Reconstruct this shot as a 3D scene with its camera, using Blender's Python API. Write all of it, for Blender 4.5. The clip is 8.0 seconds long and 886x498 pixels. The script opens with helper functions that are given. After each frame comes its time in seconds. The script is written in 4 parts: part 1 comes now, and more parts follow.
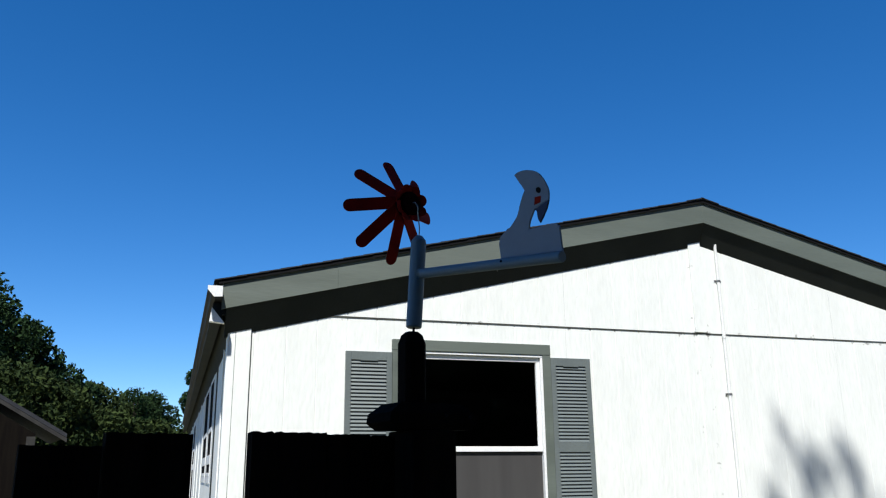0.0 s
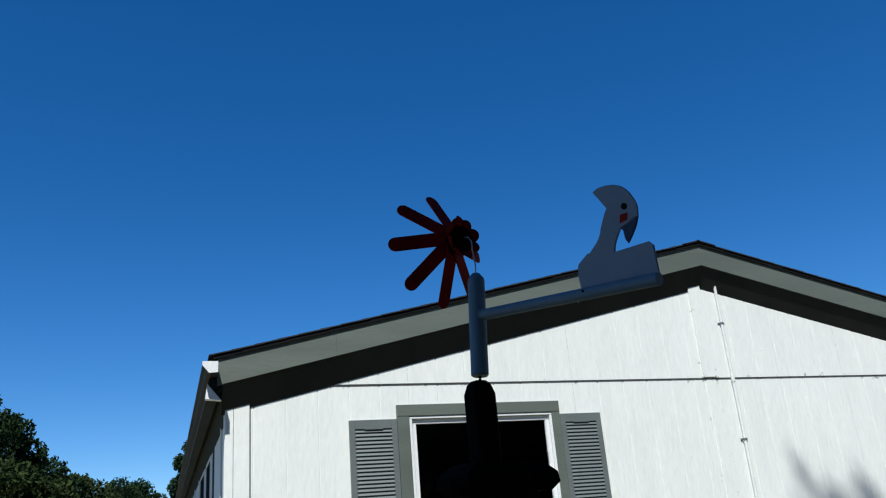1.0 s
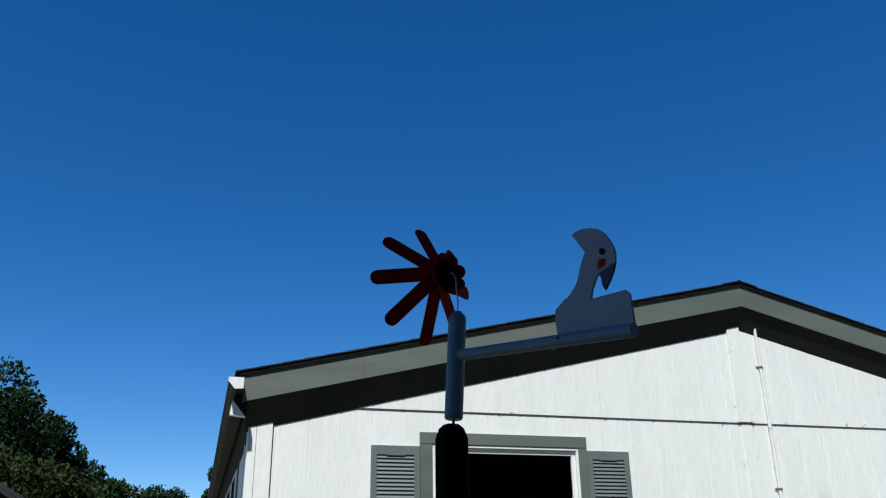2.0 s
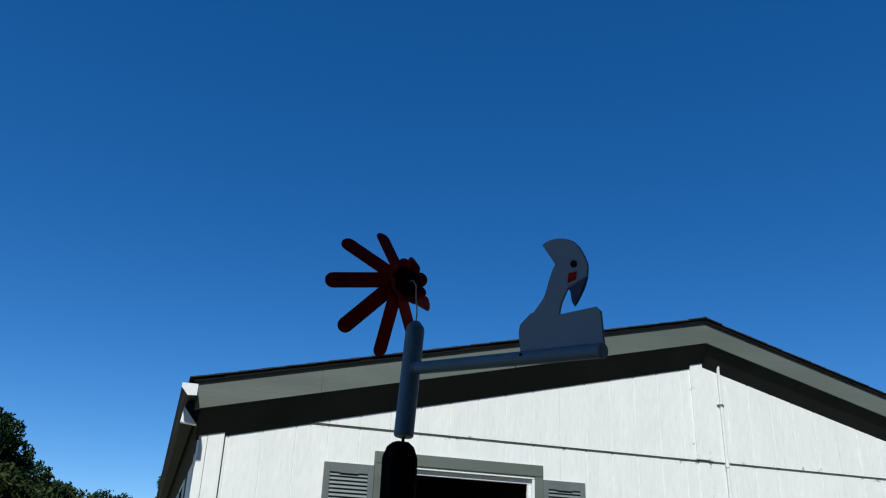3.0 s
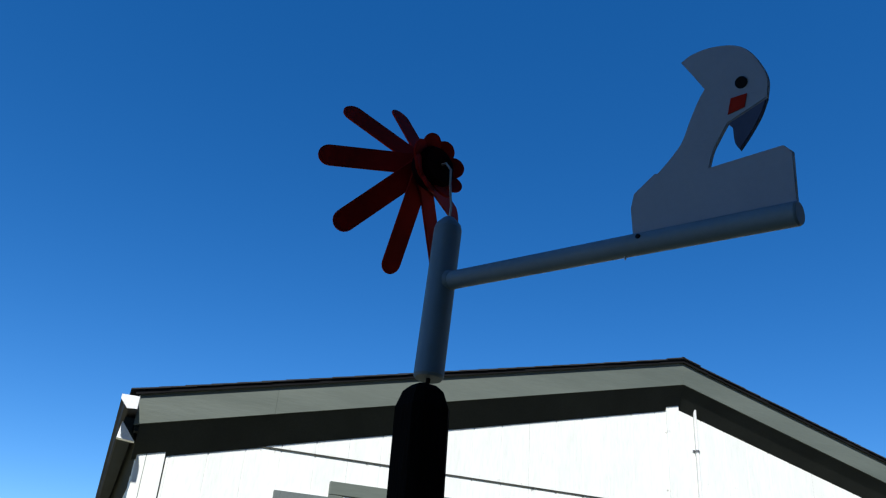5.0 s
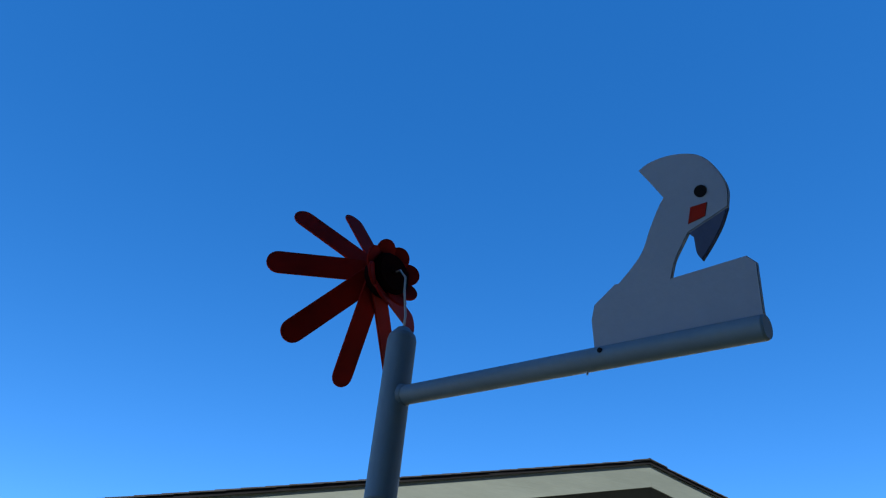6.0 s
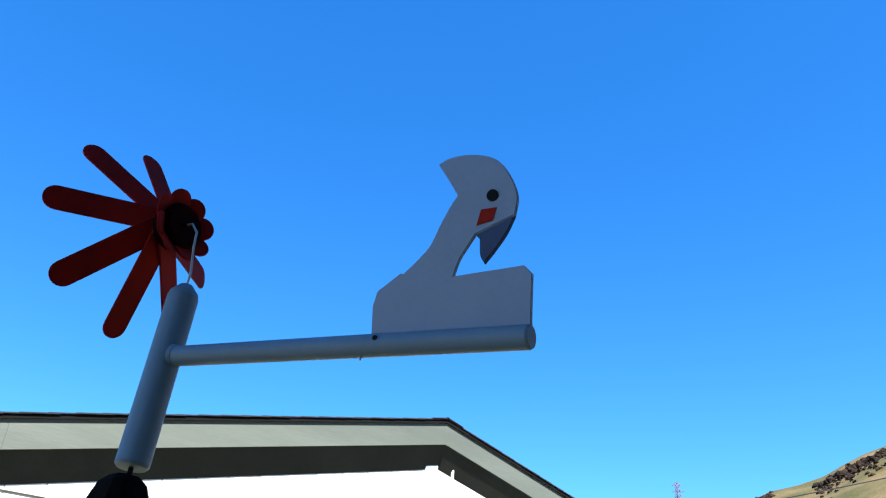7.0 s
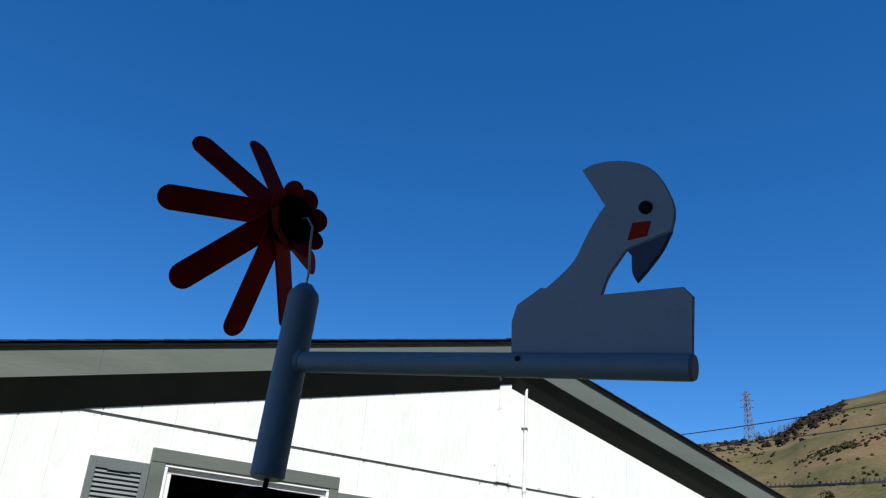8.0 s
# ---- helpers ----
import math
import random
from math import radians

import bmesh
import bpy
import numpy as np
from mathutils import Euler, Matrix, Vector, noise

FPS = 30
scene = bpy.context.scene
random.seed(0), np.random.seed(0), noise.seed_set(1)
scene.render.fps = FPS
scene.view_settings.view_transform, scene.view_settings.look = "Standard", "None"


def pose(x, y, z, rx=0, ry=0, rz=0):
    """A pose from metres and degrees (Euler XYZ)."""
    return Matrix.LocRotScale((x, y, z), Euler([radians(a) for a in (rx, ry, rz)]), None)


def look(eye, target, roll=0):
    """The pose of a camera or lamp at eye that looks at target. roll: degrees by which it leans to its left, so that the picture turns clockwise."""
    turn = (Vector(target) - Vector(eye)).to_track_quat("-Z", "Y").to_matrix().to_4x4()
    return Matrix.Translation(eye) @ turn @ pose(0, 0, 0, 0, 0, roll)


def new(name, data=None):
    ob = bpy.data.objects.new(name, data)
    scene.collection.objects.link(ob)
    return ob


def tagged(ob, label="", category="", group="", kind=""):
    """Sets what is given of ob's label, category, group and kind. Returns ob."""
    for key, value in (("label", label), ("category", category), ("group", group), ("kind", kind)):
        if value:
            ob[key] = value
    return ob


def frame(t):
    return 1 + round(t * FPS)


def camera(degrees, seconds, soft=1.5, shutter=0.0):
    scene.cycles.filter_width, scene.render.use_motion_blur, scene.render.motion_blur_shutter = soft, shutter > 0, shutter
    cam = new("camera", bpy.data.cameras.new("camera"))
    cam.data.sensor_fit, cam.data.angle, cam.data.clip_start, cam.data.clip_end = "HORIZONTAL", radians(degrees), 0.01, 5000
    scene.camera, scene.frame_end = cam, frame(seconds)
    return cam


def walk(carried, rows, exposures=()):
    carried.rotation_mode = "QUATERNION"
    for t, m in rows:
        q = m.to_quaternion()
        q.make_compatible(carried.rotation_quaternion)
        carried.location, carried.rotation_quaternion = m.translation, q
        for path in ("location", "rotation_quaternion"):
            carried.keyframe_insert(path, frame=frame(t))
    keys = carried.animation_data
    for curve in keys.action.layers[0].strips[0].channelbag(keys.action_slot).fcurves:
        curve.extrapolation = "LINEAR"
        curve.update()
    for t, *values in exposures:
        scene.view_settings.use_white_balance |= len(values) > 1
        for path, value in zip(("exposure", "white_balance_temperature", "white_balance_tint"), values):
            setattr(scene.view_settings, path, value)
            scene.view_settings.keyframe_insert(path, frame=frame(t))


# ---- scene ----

# ------------------------------------------------------------------ camera
cam = camera(57.02, 8.0, soft=1.2)
PATH = [
    (0, -3.8986, -5.3894, 1.6013, -17.908, 15.401, -0.624),
    (0.5, -3.9892, -5.2957, 1.5899, -23.644, 17.106, -0.445),
    (1, -3.9625, -5.2243, 1.6072, -19.529, 19.857, -4.824),
    (1.2, -3.9354, -5.2243, 1.6178, -16.665, 20.632, -3.120),
    (2.3, -3.8495, -5.2203, 1.6320, -17.500, 22.230, 0.448),
    (2.5, -3.8378, -5.2082, 1.6346, -18.946, 22.396, 0.928),
    (3, -3.8395, -5.1577, 1.6385, -18.399, 23.217, 2.101),
    (3.5, -3.8440, -5.0306, 1.6414, -24.101, 24.341, 1.388),
    (4, -3.8437, -4.9479, 1.6056, -28.360, 24.399, -1.321),
    (4.2, -3.8213, -4.9132, 1.6045, -23.876, 23.869, -0.611),
    (5.3, -3.7805, -4.7566, 1.6435, -21.722, 28.960, 4.254),
    (5.5, -3.7764, -4.7492, 1.6555, -22.619, 31.326, 3.258),
    (6, -3.7699, -4.7676, 1.6462, -23.690, 33.463, 2.779),
    (6.2, -3.7712, -4.7640, 1.6540, -25.488, 31.292, 4.451),
    (6.5, -3.7678, -4.7855, 1.6699, -28.474, 31.882, 4.526),
    (6.7, -3.7535, -4.7955, 1.6683, -33.471, 33.420, 2.465),
    (7, -3.7490, -4.7844, 1.6693, -37.711, 30.534, 3.175),
    (7.2, -3.7560, -4.7736, 1.6879, -39.119, 26.425, 5.478),
    (7.5, -3.7777, -4.7621, 1.7200, -37.312, 23.377, 4.794),
    (8, -3.7889, -4.7533, 1.7371, -33.046, 24.218, 4.156),
]


def aim(x, y, z, yaw, pitch, roll):
    a, b = radians(yaw), radians(pitch)
    way = Vector((-math.sin(a) * math.cos(b), math.cos(a) * math.cos(b), math.sin(b)))
    return look((x, y, z), Vector((x, y, z)) + way, roll)


EXPOSURES = [(0, 0.62, 6380, 9), (0.5, 0.33, 6200, 7), (1, 0.32, 6200, 7), (2.3, 0.27, 6200, 7), (3, 0.28, 6200, 7), (3.5, 0.52, 6200, 7), (4.2, 0.50, 6200, 7), (5.3, 0.85, 6350, 9), (5.5, 1, 6350, 9), (6, 1.35, 6600, 10), (6.5, 1.75, 6600, 10), (7, 2.0, 6620, 10), (7.2, 1.42, 6500, 10), (7.3, 1.27, 6450, 10), (7.5, 1, 6450, 10), (8, 0.65, 6450, 10)]
walk(cam, [(t, aim(*row)) for t, *row in PATH], EXPOSURES)

# ------------------------------------------------------------------ light
SUN_AZ, SUN_EL = radians(204), radians(59)  # from north (+y) towards east (+x)
SUN = Vector((math.sin(SUN_AZ) * math.cos(SUN_EL), math.cos(SUN_AZ) * math.cos(SUN_EL), math.sin(SUN_EL)))
world = bpy.data.worlds.new("sky")
scene.world = world
world.use_nodes = True
wn = world.node_tree.nodes
sky = wn.new("ShaderNodeTexSky")
sky.sky_type, sky.sun_disc = "NISHITA", False
sky.sun_elevation, sky.sun_rotation = SUN_EL, SUN_AZ
sky.altitude, sky.air_density, sky.dust_density, sky.ozone_density = 2200, 1.0, 0.7, 4.0
wn["Background"].inputs["Strength"].default_value = 0.104
deep = wn.new("ShaderNodeHueSaturation")
deep.inputs["Hue"].default_value = 0.504
deep.inputs["Saturation"].default_value = 1.315
world.node_tree.links.new(sky.outputs["Color"], deep.inputs["Color"])
world.node_tree.links.new(deep.outputs["Color"], wn["Background"].inputs["Color"])
lamp = bpy.data.lights.new("sun", "SUN")
lamp.energy, lamp.angle, lamp.color = 5.0, radians(0.9), (1.0, 0.97, 0.91)
new("sun", lamp).matrix_world = look(SUN * 60, (0, 0, 0))


# ------------------------------------------------------------------ materials
def mat(name, base, second=None, rough=0.7, metal=0.0, scale=8.0, fine=90.0, bump=0.15, stretch=(1, 1, 1), vary=0.0, third=None, grainy=0.35, spec=0.5):
    """Two colours mixed by a coarse noise, darkened by a fine one, with a fine relief. Object coordinates, in metres."""
    m = bpy.data.materials.new(name)
    m.use_nodes = True
    n, l = m.node_tree.nodes, m.node_tree.links
    b = n["Principled BSDF"]
    second = second or tuple(c * 0.8 for c in base)
    tc, mp = n.new("ShaderNodeTexCoord"), n.new("ShaderNodeMapping")
    mp.inputs["Scale"].default_value = stretch
    l.new(tc.outputs["Object"], mp.inputs["Vector"])
    big, small = n.new("ShaderNodeTexNoise"), n.new("ShaderNodeTexNoise")
    big.inputs["Scale"].default_value, big.inputs["Detail"].default_value = scale, 5
    small.inputs["Scale"].default_value, small.inputs["Detail"].default_value = fine, 4
    l.new(mp.outputs["Vector"], big.inputs["Vector"])
    l.new(mp.outputs["Vector"], small.inputs["Vector"])
    ramp = n.new("ShaderNodeValToRGB")
    ramp.color_ramp.elements[0].position, ramp.color_ramp.elements[1].position = 0.36, 0.66
    ramp.color_ramp.elements[0].color, ramp.color_ramp.elements[1].color = (*second, 1), (*base, 1)
    if third:
        e = ramp.color_ramp.elements.new(0.5)
        e.color = (*third, 1)
    l.new(big.outputs["Fac"], ramp.inputs["Fac"])
    grain = n.new("ShaderNodeMixRGB")
    grain.blend_type = "MULTIPLY"
    grain.inputs["Fac"].default_value = grainy
    l.new(ramp.outputs["Color"], grain.inputs["Color1"])
    l.new(small.outputs["Fac"], grain.inputs["Color2"])
    gain = n.new("ShaderNodeHueSaturation")
    gain.inputs["Value"].default_value = 1 + 0.6 * grainy
    l.new(grain.outputs["Color"], gain.inputs["Color"])
    if vary:
        info, rng = n.new("ShaderNodeObjectInfo"), n.new("ShaderNodeMapRange")
        rng.inputs["To Min"].default_value, rng.inputs["To Max"].default_value = 1 + 0.6 * grainy - vary, 1 + 0.6 * grainy + vary
        l.new(info.outputs["Random"], rng.inputs["Value"])
        l.new(rng.outputs["Result"], gain.inputs["Value"])
    l.new(gain.outputs["Color"], b.inputs["Base Color"])
    b.inputs["Roughness"].default_value, b.inputs["Metallic"].default_value = rough, metal
    b.inputs["Specular IOR Level"].default_value = spec
    if bump:
        bp = n.new("ShaderNodeBump")
        bp.inputs["Strength"].default_value, bp.inputs["Distance"].default_value = bump, 0.004
        l.new(small.outputs["Fac"], bp.inputs["Height"])
        l.new(bp.outputs["Normal"], b.inputs["Normal"])
    return m


def leaf_mat(name, base, second):
    m = bpy.data.materials.new(name)
    m.use_nodes = True
    n, l = m.node_tree.nodes, m.node_tree.links
    b = n["Principled BSDF"]
    geo, ramp = n.new("ShaderNodeNewGeometry"), n.new("ShaderNodeValToRGB")
    ramp.color_ramp.elements[0].color, ramp.color_ramp.elements[1].color = (*second, 1), (*base, 1)
    l.new(geo.outputs["Random Per Island"], ramp.inputs["Fac"])
    l.new(ramp.outputs["Color"], b.inputs["Base Color"])
    b.inputs["Roughness"].default_value = 0.85
    b.inputs["Specular IOR Level"].default_value = 0.12
    return m


M_SIDING = mat("white_siding_paint", (0.80, 0.815, 0.785), (0.755, 0.775, 0.745), 0.6, scale=2.5, fine=20, bump=0.65, stretch=(2.4, 2.4, 0.6), grainy=0.14)
sn, sl = M_SIDING.node_tree.nodes, M_SIDING.node_tree.links
streak, smap, scoord, sramp, smul = (sn.new(k) for k in ("ShaderNodeTexNoise", "ShaderNodeMapping", "ShaderNodeTexCoord", "ShaderNodeValToRGB", "ShaderNodeMixRGB"))
smap.inputs["Scale"].default_value = (16, 16, 1.4)
streak.inputs["Scale"].default_value, streak.inputs["Detail"].default_value = 1.6, 6
sramp.color_ramp.elements[0].position, sramp.color_ramp.elements[1].position = 0.63, 0.78
sramp.color_ramp.elements[0].color, sramp.color_ramp.elements[1].color = (1, 1, 1, 1), (0.90, 0.91, 0.89, 1)
sl.new(scoord.outputs["Object"], smap.inputs["Vector"])
sl.new(smap.outputs["Vector"], streak.inputs["Vector"])
sl.new(streak.outputs["Fac"], sramp.inputs["Fac"])
smul.blend_type = "MULTIPLY"
smul.inputs["Fac"].default_value = 1.0
sb = sn["Principled BSDF"]
sl.new(sb.inputs["Base Color"].links[0].from_socket, smul.inputs["Color1"])
sl.new(sramp.outputs["Color"], smul.inputs["Color2"])
sl.new(smul.outputs["Color"], sb.inputs["Base Color"])
# specks of dirt caught along the lap of the sheets
dsep, ddist, dabs, dband, dnoise, dspot, dmix = (sn.new(k) for k in ("ShaderNodeSeparateXYZ", "ShaderNodeMath", "ShaderNodeMath", "ShaderNodeMapRange", "ShaderNodeTexNoise", "ShaderNodeMapRange", "ShaderNodeMixRGB"))
sl.new(scoord.outputs["Object"], dsep.inputs["Vector"])
ddist.operation, dabs.operation = "SUBTRACT", "ABSOLUTE"
ddist.inputs[1].default_value = 2.63  # height of the lap
sl.new(dsep.outputs["Z"], ddist.inputs[0])
sl.new(ddist.outputs["Value"], dabs.inputs[0])
dband.inputs["From Min"].default_value, dband.inputs["From Max"].default_value = 0.004, 0.05
dband.inputs["To Min"].default_value, dband.inputs["To Max"].default_value = 0.15, 0.0
sl.new(dabs.outputs["Value"], dband.inputs["Value"])
dnoise.inputs["Scale"].default_value, dnoise.inputs["Detail"].default_value = 22, 5
sl.new(scoord.outputs["Object"], dnoise.inputs["Vector"])
dadd = sn.new("ShaderNodeMath")
sl.new(dnoise.outputs["Fac"], dadd.inputs[0])
sl.new(dband.outputs["Result"], dadd.inputs[1])
# and along both edges of the batten below the ridge
edge = [sn.new("ShaderNodeMath") for _ in range(6)]
for node, kind in zip(edge, ("SUBTRACT", "ABSOLUTE", "SUBTRACT", "ABSOLUTE", "MINIMUM", "ADD")):
    node.operation = kind
edge[0].inputs[1].default_value, edge[2].inputs[1].default_value = -0.112, 0.004
for a, b in ((0, 1), (2, 3)):
    sl.new(dsep.outputs["X"], edge[a].inputs[0])
    sl.new(edge[a].outputs["Value"], edge[b].inputs[0])
    sl.new(edge[b].outputs["Value"], edge[4].inputs[b // 2])
eband = sn.new("ShaderNodeMapRange")
eband.inputs["From Min"].default_value, eband.inputs["From Max"].default_value = 0.003, 0.035
eband.inputs["To Min"].default_value, eband.inputs["To Max"].default_value = 0.125, 0.0
sl.new(edge[4].outputs["Value"], eband.inputs["Value"])
sl.new(dadd.outputs["Value"], edge[5].inputs[0])
sl.new(eband.outputs["Result"], edge[5].inputs[1])
dspot.inputs["From Min"].default_value, dspot.inputs["From Max"].default_value = 0.735, 0.84
sl.new(edge[5].outputs["Value"], dspot.inputs["Value"])
dmix.inputs["Color2"].default_value = (0.30, 0.30, 0.28, 1)
sl.new(dspot.outputs["Result"], dmix.inputs["Fac"])
sl.new(smul.outputs["Color"], dmix.inputs["Color1"])
sl.new(dmix.outputs["Color"], sb.inputs["Base Color"])
M_WHITE = mat("white_vinyl", (0.82, 0.83, 0.83), (0.78, 0.79, 0.79), 0.4, bump=0.03)
M_GREY = mat("grey_green_trim_paint", (0.118, 0.139, 0.120), (0.090, 0.108, 0.092), 0.6, scale=2.2, fine=46, bump=0.16, stretch=(0.3, 1, 2.2), grainy=0.2)
M_FLASH = mat("dark_grey_flashing", (0.065, 0.066, 0.062), (0.04, 0.041, 0.039), 0.7, scale=9, fine=120)
M_SHUT = mat("grey_shutter_vinyl", (0.135, 0.158, 0.156), (0.118, 0.138, 0.137), 0.5, scale=6, fine=120, bump=0.05)
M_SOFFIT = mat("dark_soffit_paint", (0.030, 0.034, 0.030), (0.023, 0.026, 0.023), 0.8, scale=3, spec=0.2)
M_SHINGLE = mat("dark_asphalt_shingle", (0.022, 0.023, 0.028), (0.014, 0.015, 0.02), 0.9, scale=12, fine=400, bump=0.5, vary=0.3)
M_GUTTER = mat("weathered_gutter_metal", (0.030, 0.028, 0.026), (0.012, 0.011, 0.011), 0.6, 0.1, scale=5, stretch=(1, 0.3, 1))
M_PIPE = mat("painted_conduit", (0.80, 0.81, 0.80), (0.72, 0.73, 0.72), 0.45, bump=0.05)
M_STEEL = mat("dull_steel", (0.33, 0.33, 0.33), (0.2, 0.2, 0.2), 0.45, 0.9, bump=0.05)
M_WIRE = mat("bent_wire", (0.55, 0.5, 0.44), (0.35, 0.3, 0.26), 0.4, 0.7, bump=0.0)
M_PALE = mat("pale_grey_painted_wood", (0.200, 0.262, 0.358), (0.182, 0.243, 0.336), 0.65, scale=18, fine=220, bump=0.08, grainy=0.10)
M_RED = mat("red_painted_stick", (0.27, 0.006, 0.004), (0.18, 0.005, 0.003), 0.8, scale=22, fine=110, bump=0.04, vary=0.12, grainy=0.1, spec=0.12)
M_HUB = mat("dark_hub_wood", (0.016, 0.003, 0.003), (0.008, 0.002, 0.002), 0.9, scale=40, fine=300, spec=0.03)
M_BLACK = mat("black_paint", (0.005, 0.005, 0.006), (0.008, 0.008, 0.009), 0.8, bump=0.0, spec=0.1)
M_DOWEL = mat("grey_green_painted_dowel", (0.118, 0.182, 0.232), (0.098, 0.158, 0.208), 0.6, scale=14, fine=160, bump=0.10, stretch=(1, 1, 0.4), grainy=0.16)
M_CHEEK = mat("red_orange_paint", (0.26, 0.014, 0.008), (0.20, 0.012, 0.007), 0.8, scale=60, bump=0.03, spec=0.1)
M_BEAK = mat("blue_grey_paint", (0.050, 0.075, 0.150), (0.040, 0.062, 0.125), 0.75, scale=60, bump=0.05, spec=0.2)
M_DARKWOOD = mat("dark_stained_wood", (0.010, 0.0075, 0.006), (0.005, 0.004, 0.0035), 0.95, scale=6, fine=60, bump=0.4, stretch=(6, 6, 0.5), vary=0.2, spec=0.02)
# the unlit room's darkness is put into this colour
M_INSIDE = mat("dark_room_colour", (0.05, 0.05, 0.05), (0.04, 0.04, 0.04), 0.9)
M_SHADE = mat("grey_insect_screen", (0.068, 0.066, 0.065), (0.052, 0.050, 0.050), 0.95, scale=1.6, fine=900, stretch=(4, 1, 0.3), spec=0.1)
M_BLACKPANE = mat("matte_black_pane", (0.008, 0.008, 0.009), (0.006, 0.006, 0.007), 0.95, spec=0.05)
M_BARK = mat("brown_bark", (0.10, 0.075, 0.055), (0.05, 0.038, 0.03), 0.95, scale=9, fine=40, bump=0.8, stretch=(1, 1, 0.3))
M_LEAF_DARK = leaf_mat("dark_green_leaves", (0.024, 0.050, 0.014), (0.004, 0.013, 0.005))
M_LEAF_LIGHT = leaf_mat("yellow_green_leaves", (0.034, 0.050, 0.012), (0.008, 0.017, 0.005))
M_LEAF_HILL = leaf_mat("hill_scrub_leaves", (0.080, 0.082, 0.034), (0.042, 0.046, 0.02))
M_LEAF_ROAD = leaf_mat("roadside_shrub_leaves", (0.040, 0.046, 0.016), (0.012, 0.018, 0.007))
M_TWIG = mat("grey_brown_twigs", (0.085, 0.070, 0.062), (0.06, 0.05, 0.045), 0.95, bump=0)
M_ROCK = mat("dark_brown_basalt", (0.032, 0.021, 0.014), (0.009, 0.007, 0.006), 0.95, scale=0.15, fine=1.2, bump=1.0, spec=0.08)
M_GROUND = mat("dry_grass_ground", (0.124, 0.084, 0.042), (0.058, 0.056, 0.021), 0.95, scale=0.035, fine=0.75, bump=1.0, third=(0.088, 0.072, 0.033), spec=0.1, grainy=0.75)
M_LAWN = mat("dry_lawn", (0.21, 0.185, 0.11), (0.13, 0.13, 0.07), 0.95, scale=0.6, fine=30, bump=0.5)
M_TOWER = mat("galvanised_lattice", (0.11, 0.125, 0.15), (0.09, 0.1, 0.12), 0.7, 0.0, bump=0)
M_CABLE = mat("black_cable", (0.02, 0.02, 0.025), (0.015, 0.015, 0.02), 0.7, bump=0)
M_RAIL = mat("grey_guardrail", (0.075, 0.064, 0.054), (0.045, 0.041, 0.037), 0.85, 0.0, bump=0.1)
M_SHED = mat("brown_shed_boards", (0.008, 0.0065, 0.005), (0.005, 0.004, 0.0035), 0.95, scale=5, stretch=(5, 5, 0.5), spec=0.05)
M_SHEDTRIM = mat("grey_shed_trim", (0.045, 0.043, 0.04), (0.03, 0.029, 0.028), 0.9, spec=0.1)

M_GLASS = bpy.data.materials.new("window_glass")
M_GLASS.use_nodes = True
gb = M_GLASS.node_tree.nodes["Principled BSDF"]
gb.inputs["Base Color"].default_value = (0.75, 0.78, 0.78, 1)
gb.inputs["Roughness"].default_value = 0.02
gb.inputs["Transmission Weight"].default_value = 1.0
gb.inputs["IOR"].default_value = 1.3


# ------------------------------------------------------------------ mesh helpers
def thing(name, at, label, category, group="", kind=""):
    ob = new(name)
    ob.location = at
    return tagged(ob, label, category, group, kind)


def part(name, bm, material, parent, label="", smooth=False):
    """Links a bmesh, in world metres, as one mesh under a thing or a part."""
    me = bpy.data.meshes.new(name)
    bm.normal_update()
    bm.to_mesh(me)
    bm.free()
    me.materials.append(material)
    if smooth:
        me.shade_smooth()
    return linked(name, me, parent, label)


def linked(name, me, parent, label="", at=None):
    ob = new(name, me)
    if parent is not None:
        ob.parent = parent
        if parent.type == "EMPTY":
            ob.matrix_parent_inverse = Matrix.Translation(-parent.location)
    if at is not None:
        ob.matrix_basis = at
    if label:
        ob["label"] = label
    return ob


def box(bm, x0, x1, y0, y1, z0, z1, bevel=0.0, m=None):
    made = bmesh.ops.create_cube(bm, size=1.0)["verts"]
    for v in made:
        v.co = Vector((x0 + (v.co.x + 0.5) * (x1 - x0), y0 + (v.co.y + 0.5) * (y1 - y0), z0 + (v.co.z + 0.5) * (z1 - z0)))
    if bevel:
        edges = list({e for v in made for e in v.link_edges})
        made = list({v for f in bmesh.ops.bevel(bm, geom=edges, offset=bevel, segments=2, affect="EDGES", profile=0.6)["faces"] for v in f.verts} | {v for v in made if v.is_valid})
    if m is not None:
        bmesh.ops.transform(bm, matrix=m, verts=made)
    return bm


def boxed(*a, **k):
    return box(bmesh.new(), *a, **k)


def prism(bm, outline, to3d, depth):
    """A flat outline (pairs) extruded: to3d(a, b, d) gives the place at depth 0 and depth."""
    front = [bm.verts.new(to3d(a, b, 0)) for a, b in outline]
    back = [bm.verts.new(to3d(a, b, depth)) for a, b in outline]
    bm.faces.new(front)
    bm.faces.new(back[::-1])
    k = len(outline)
    for i in range(k):
        bm.faces.new((front[i], back[i], back[(i + 1) % k], front[(i + 1) % k]))
    bmesh.ops.recalc_face_normals(bm, faces=bm.faces[:])
    return bm


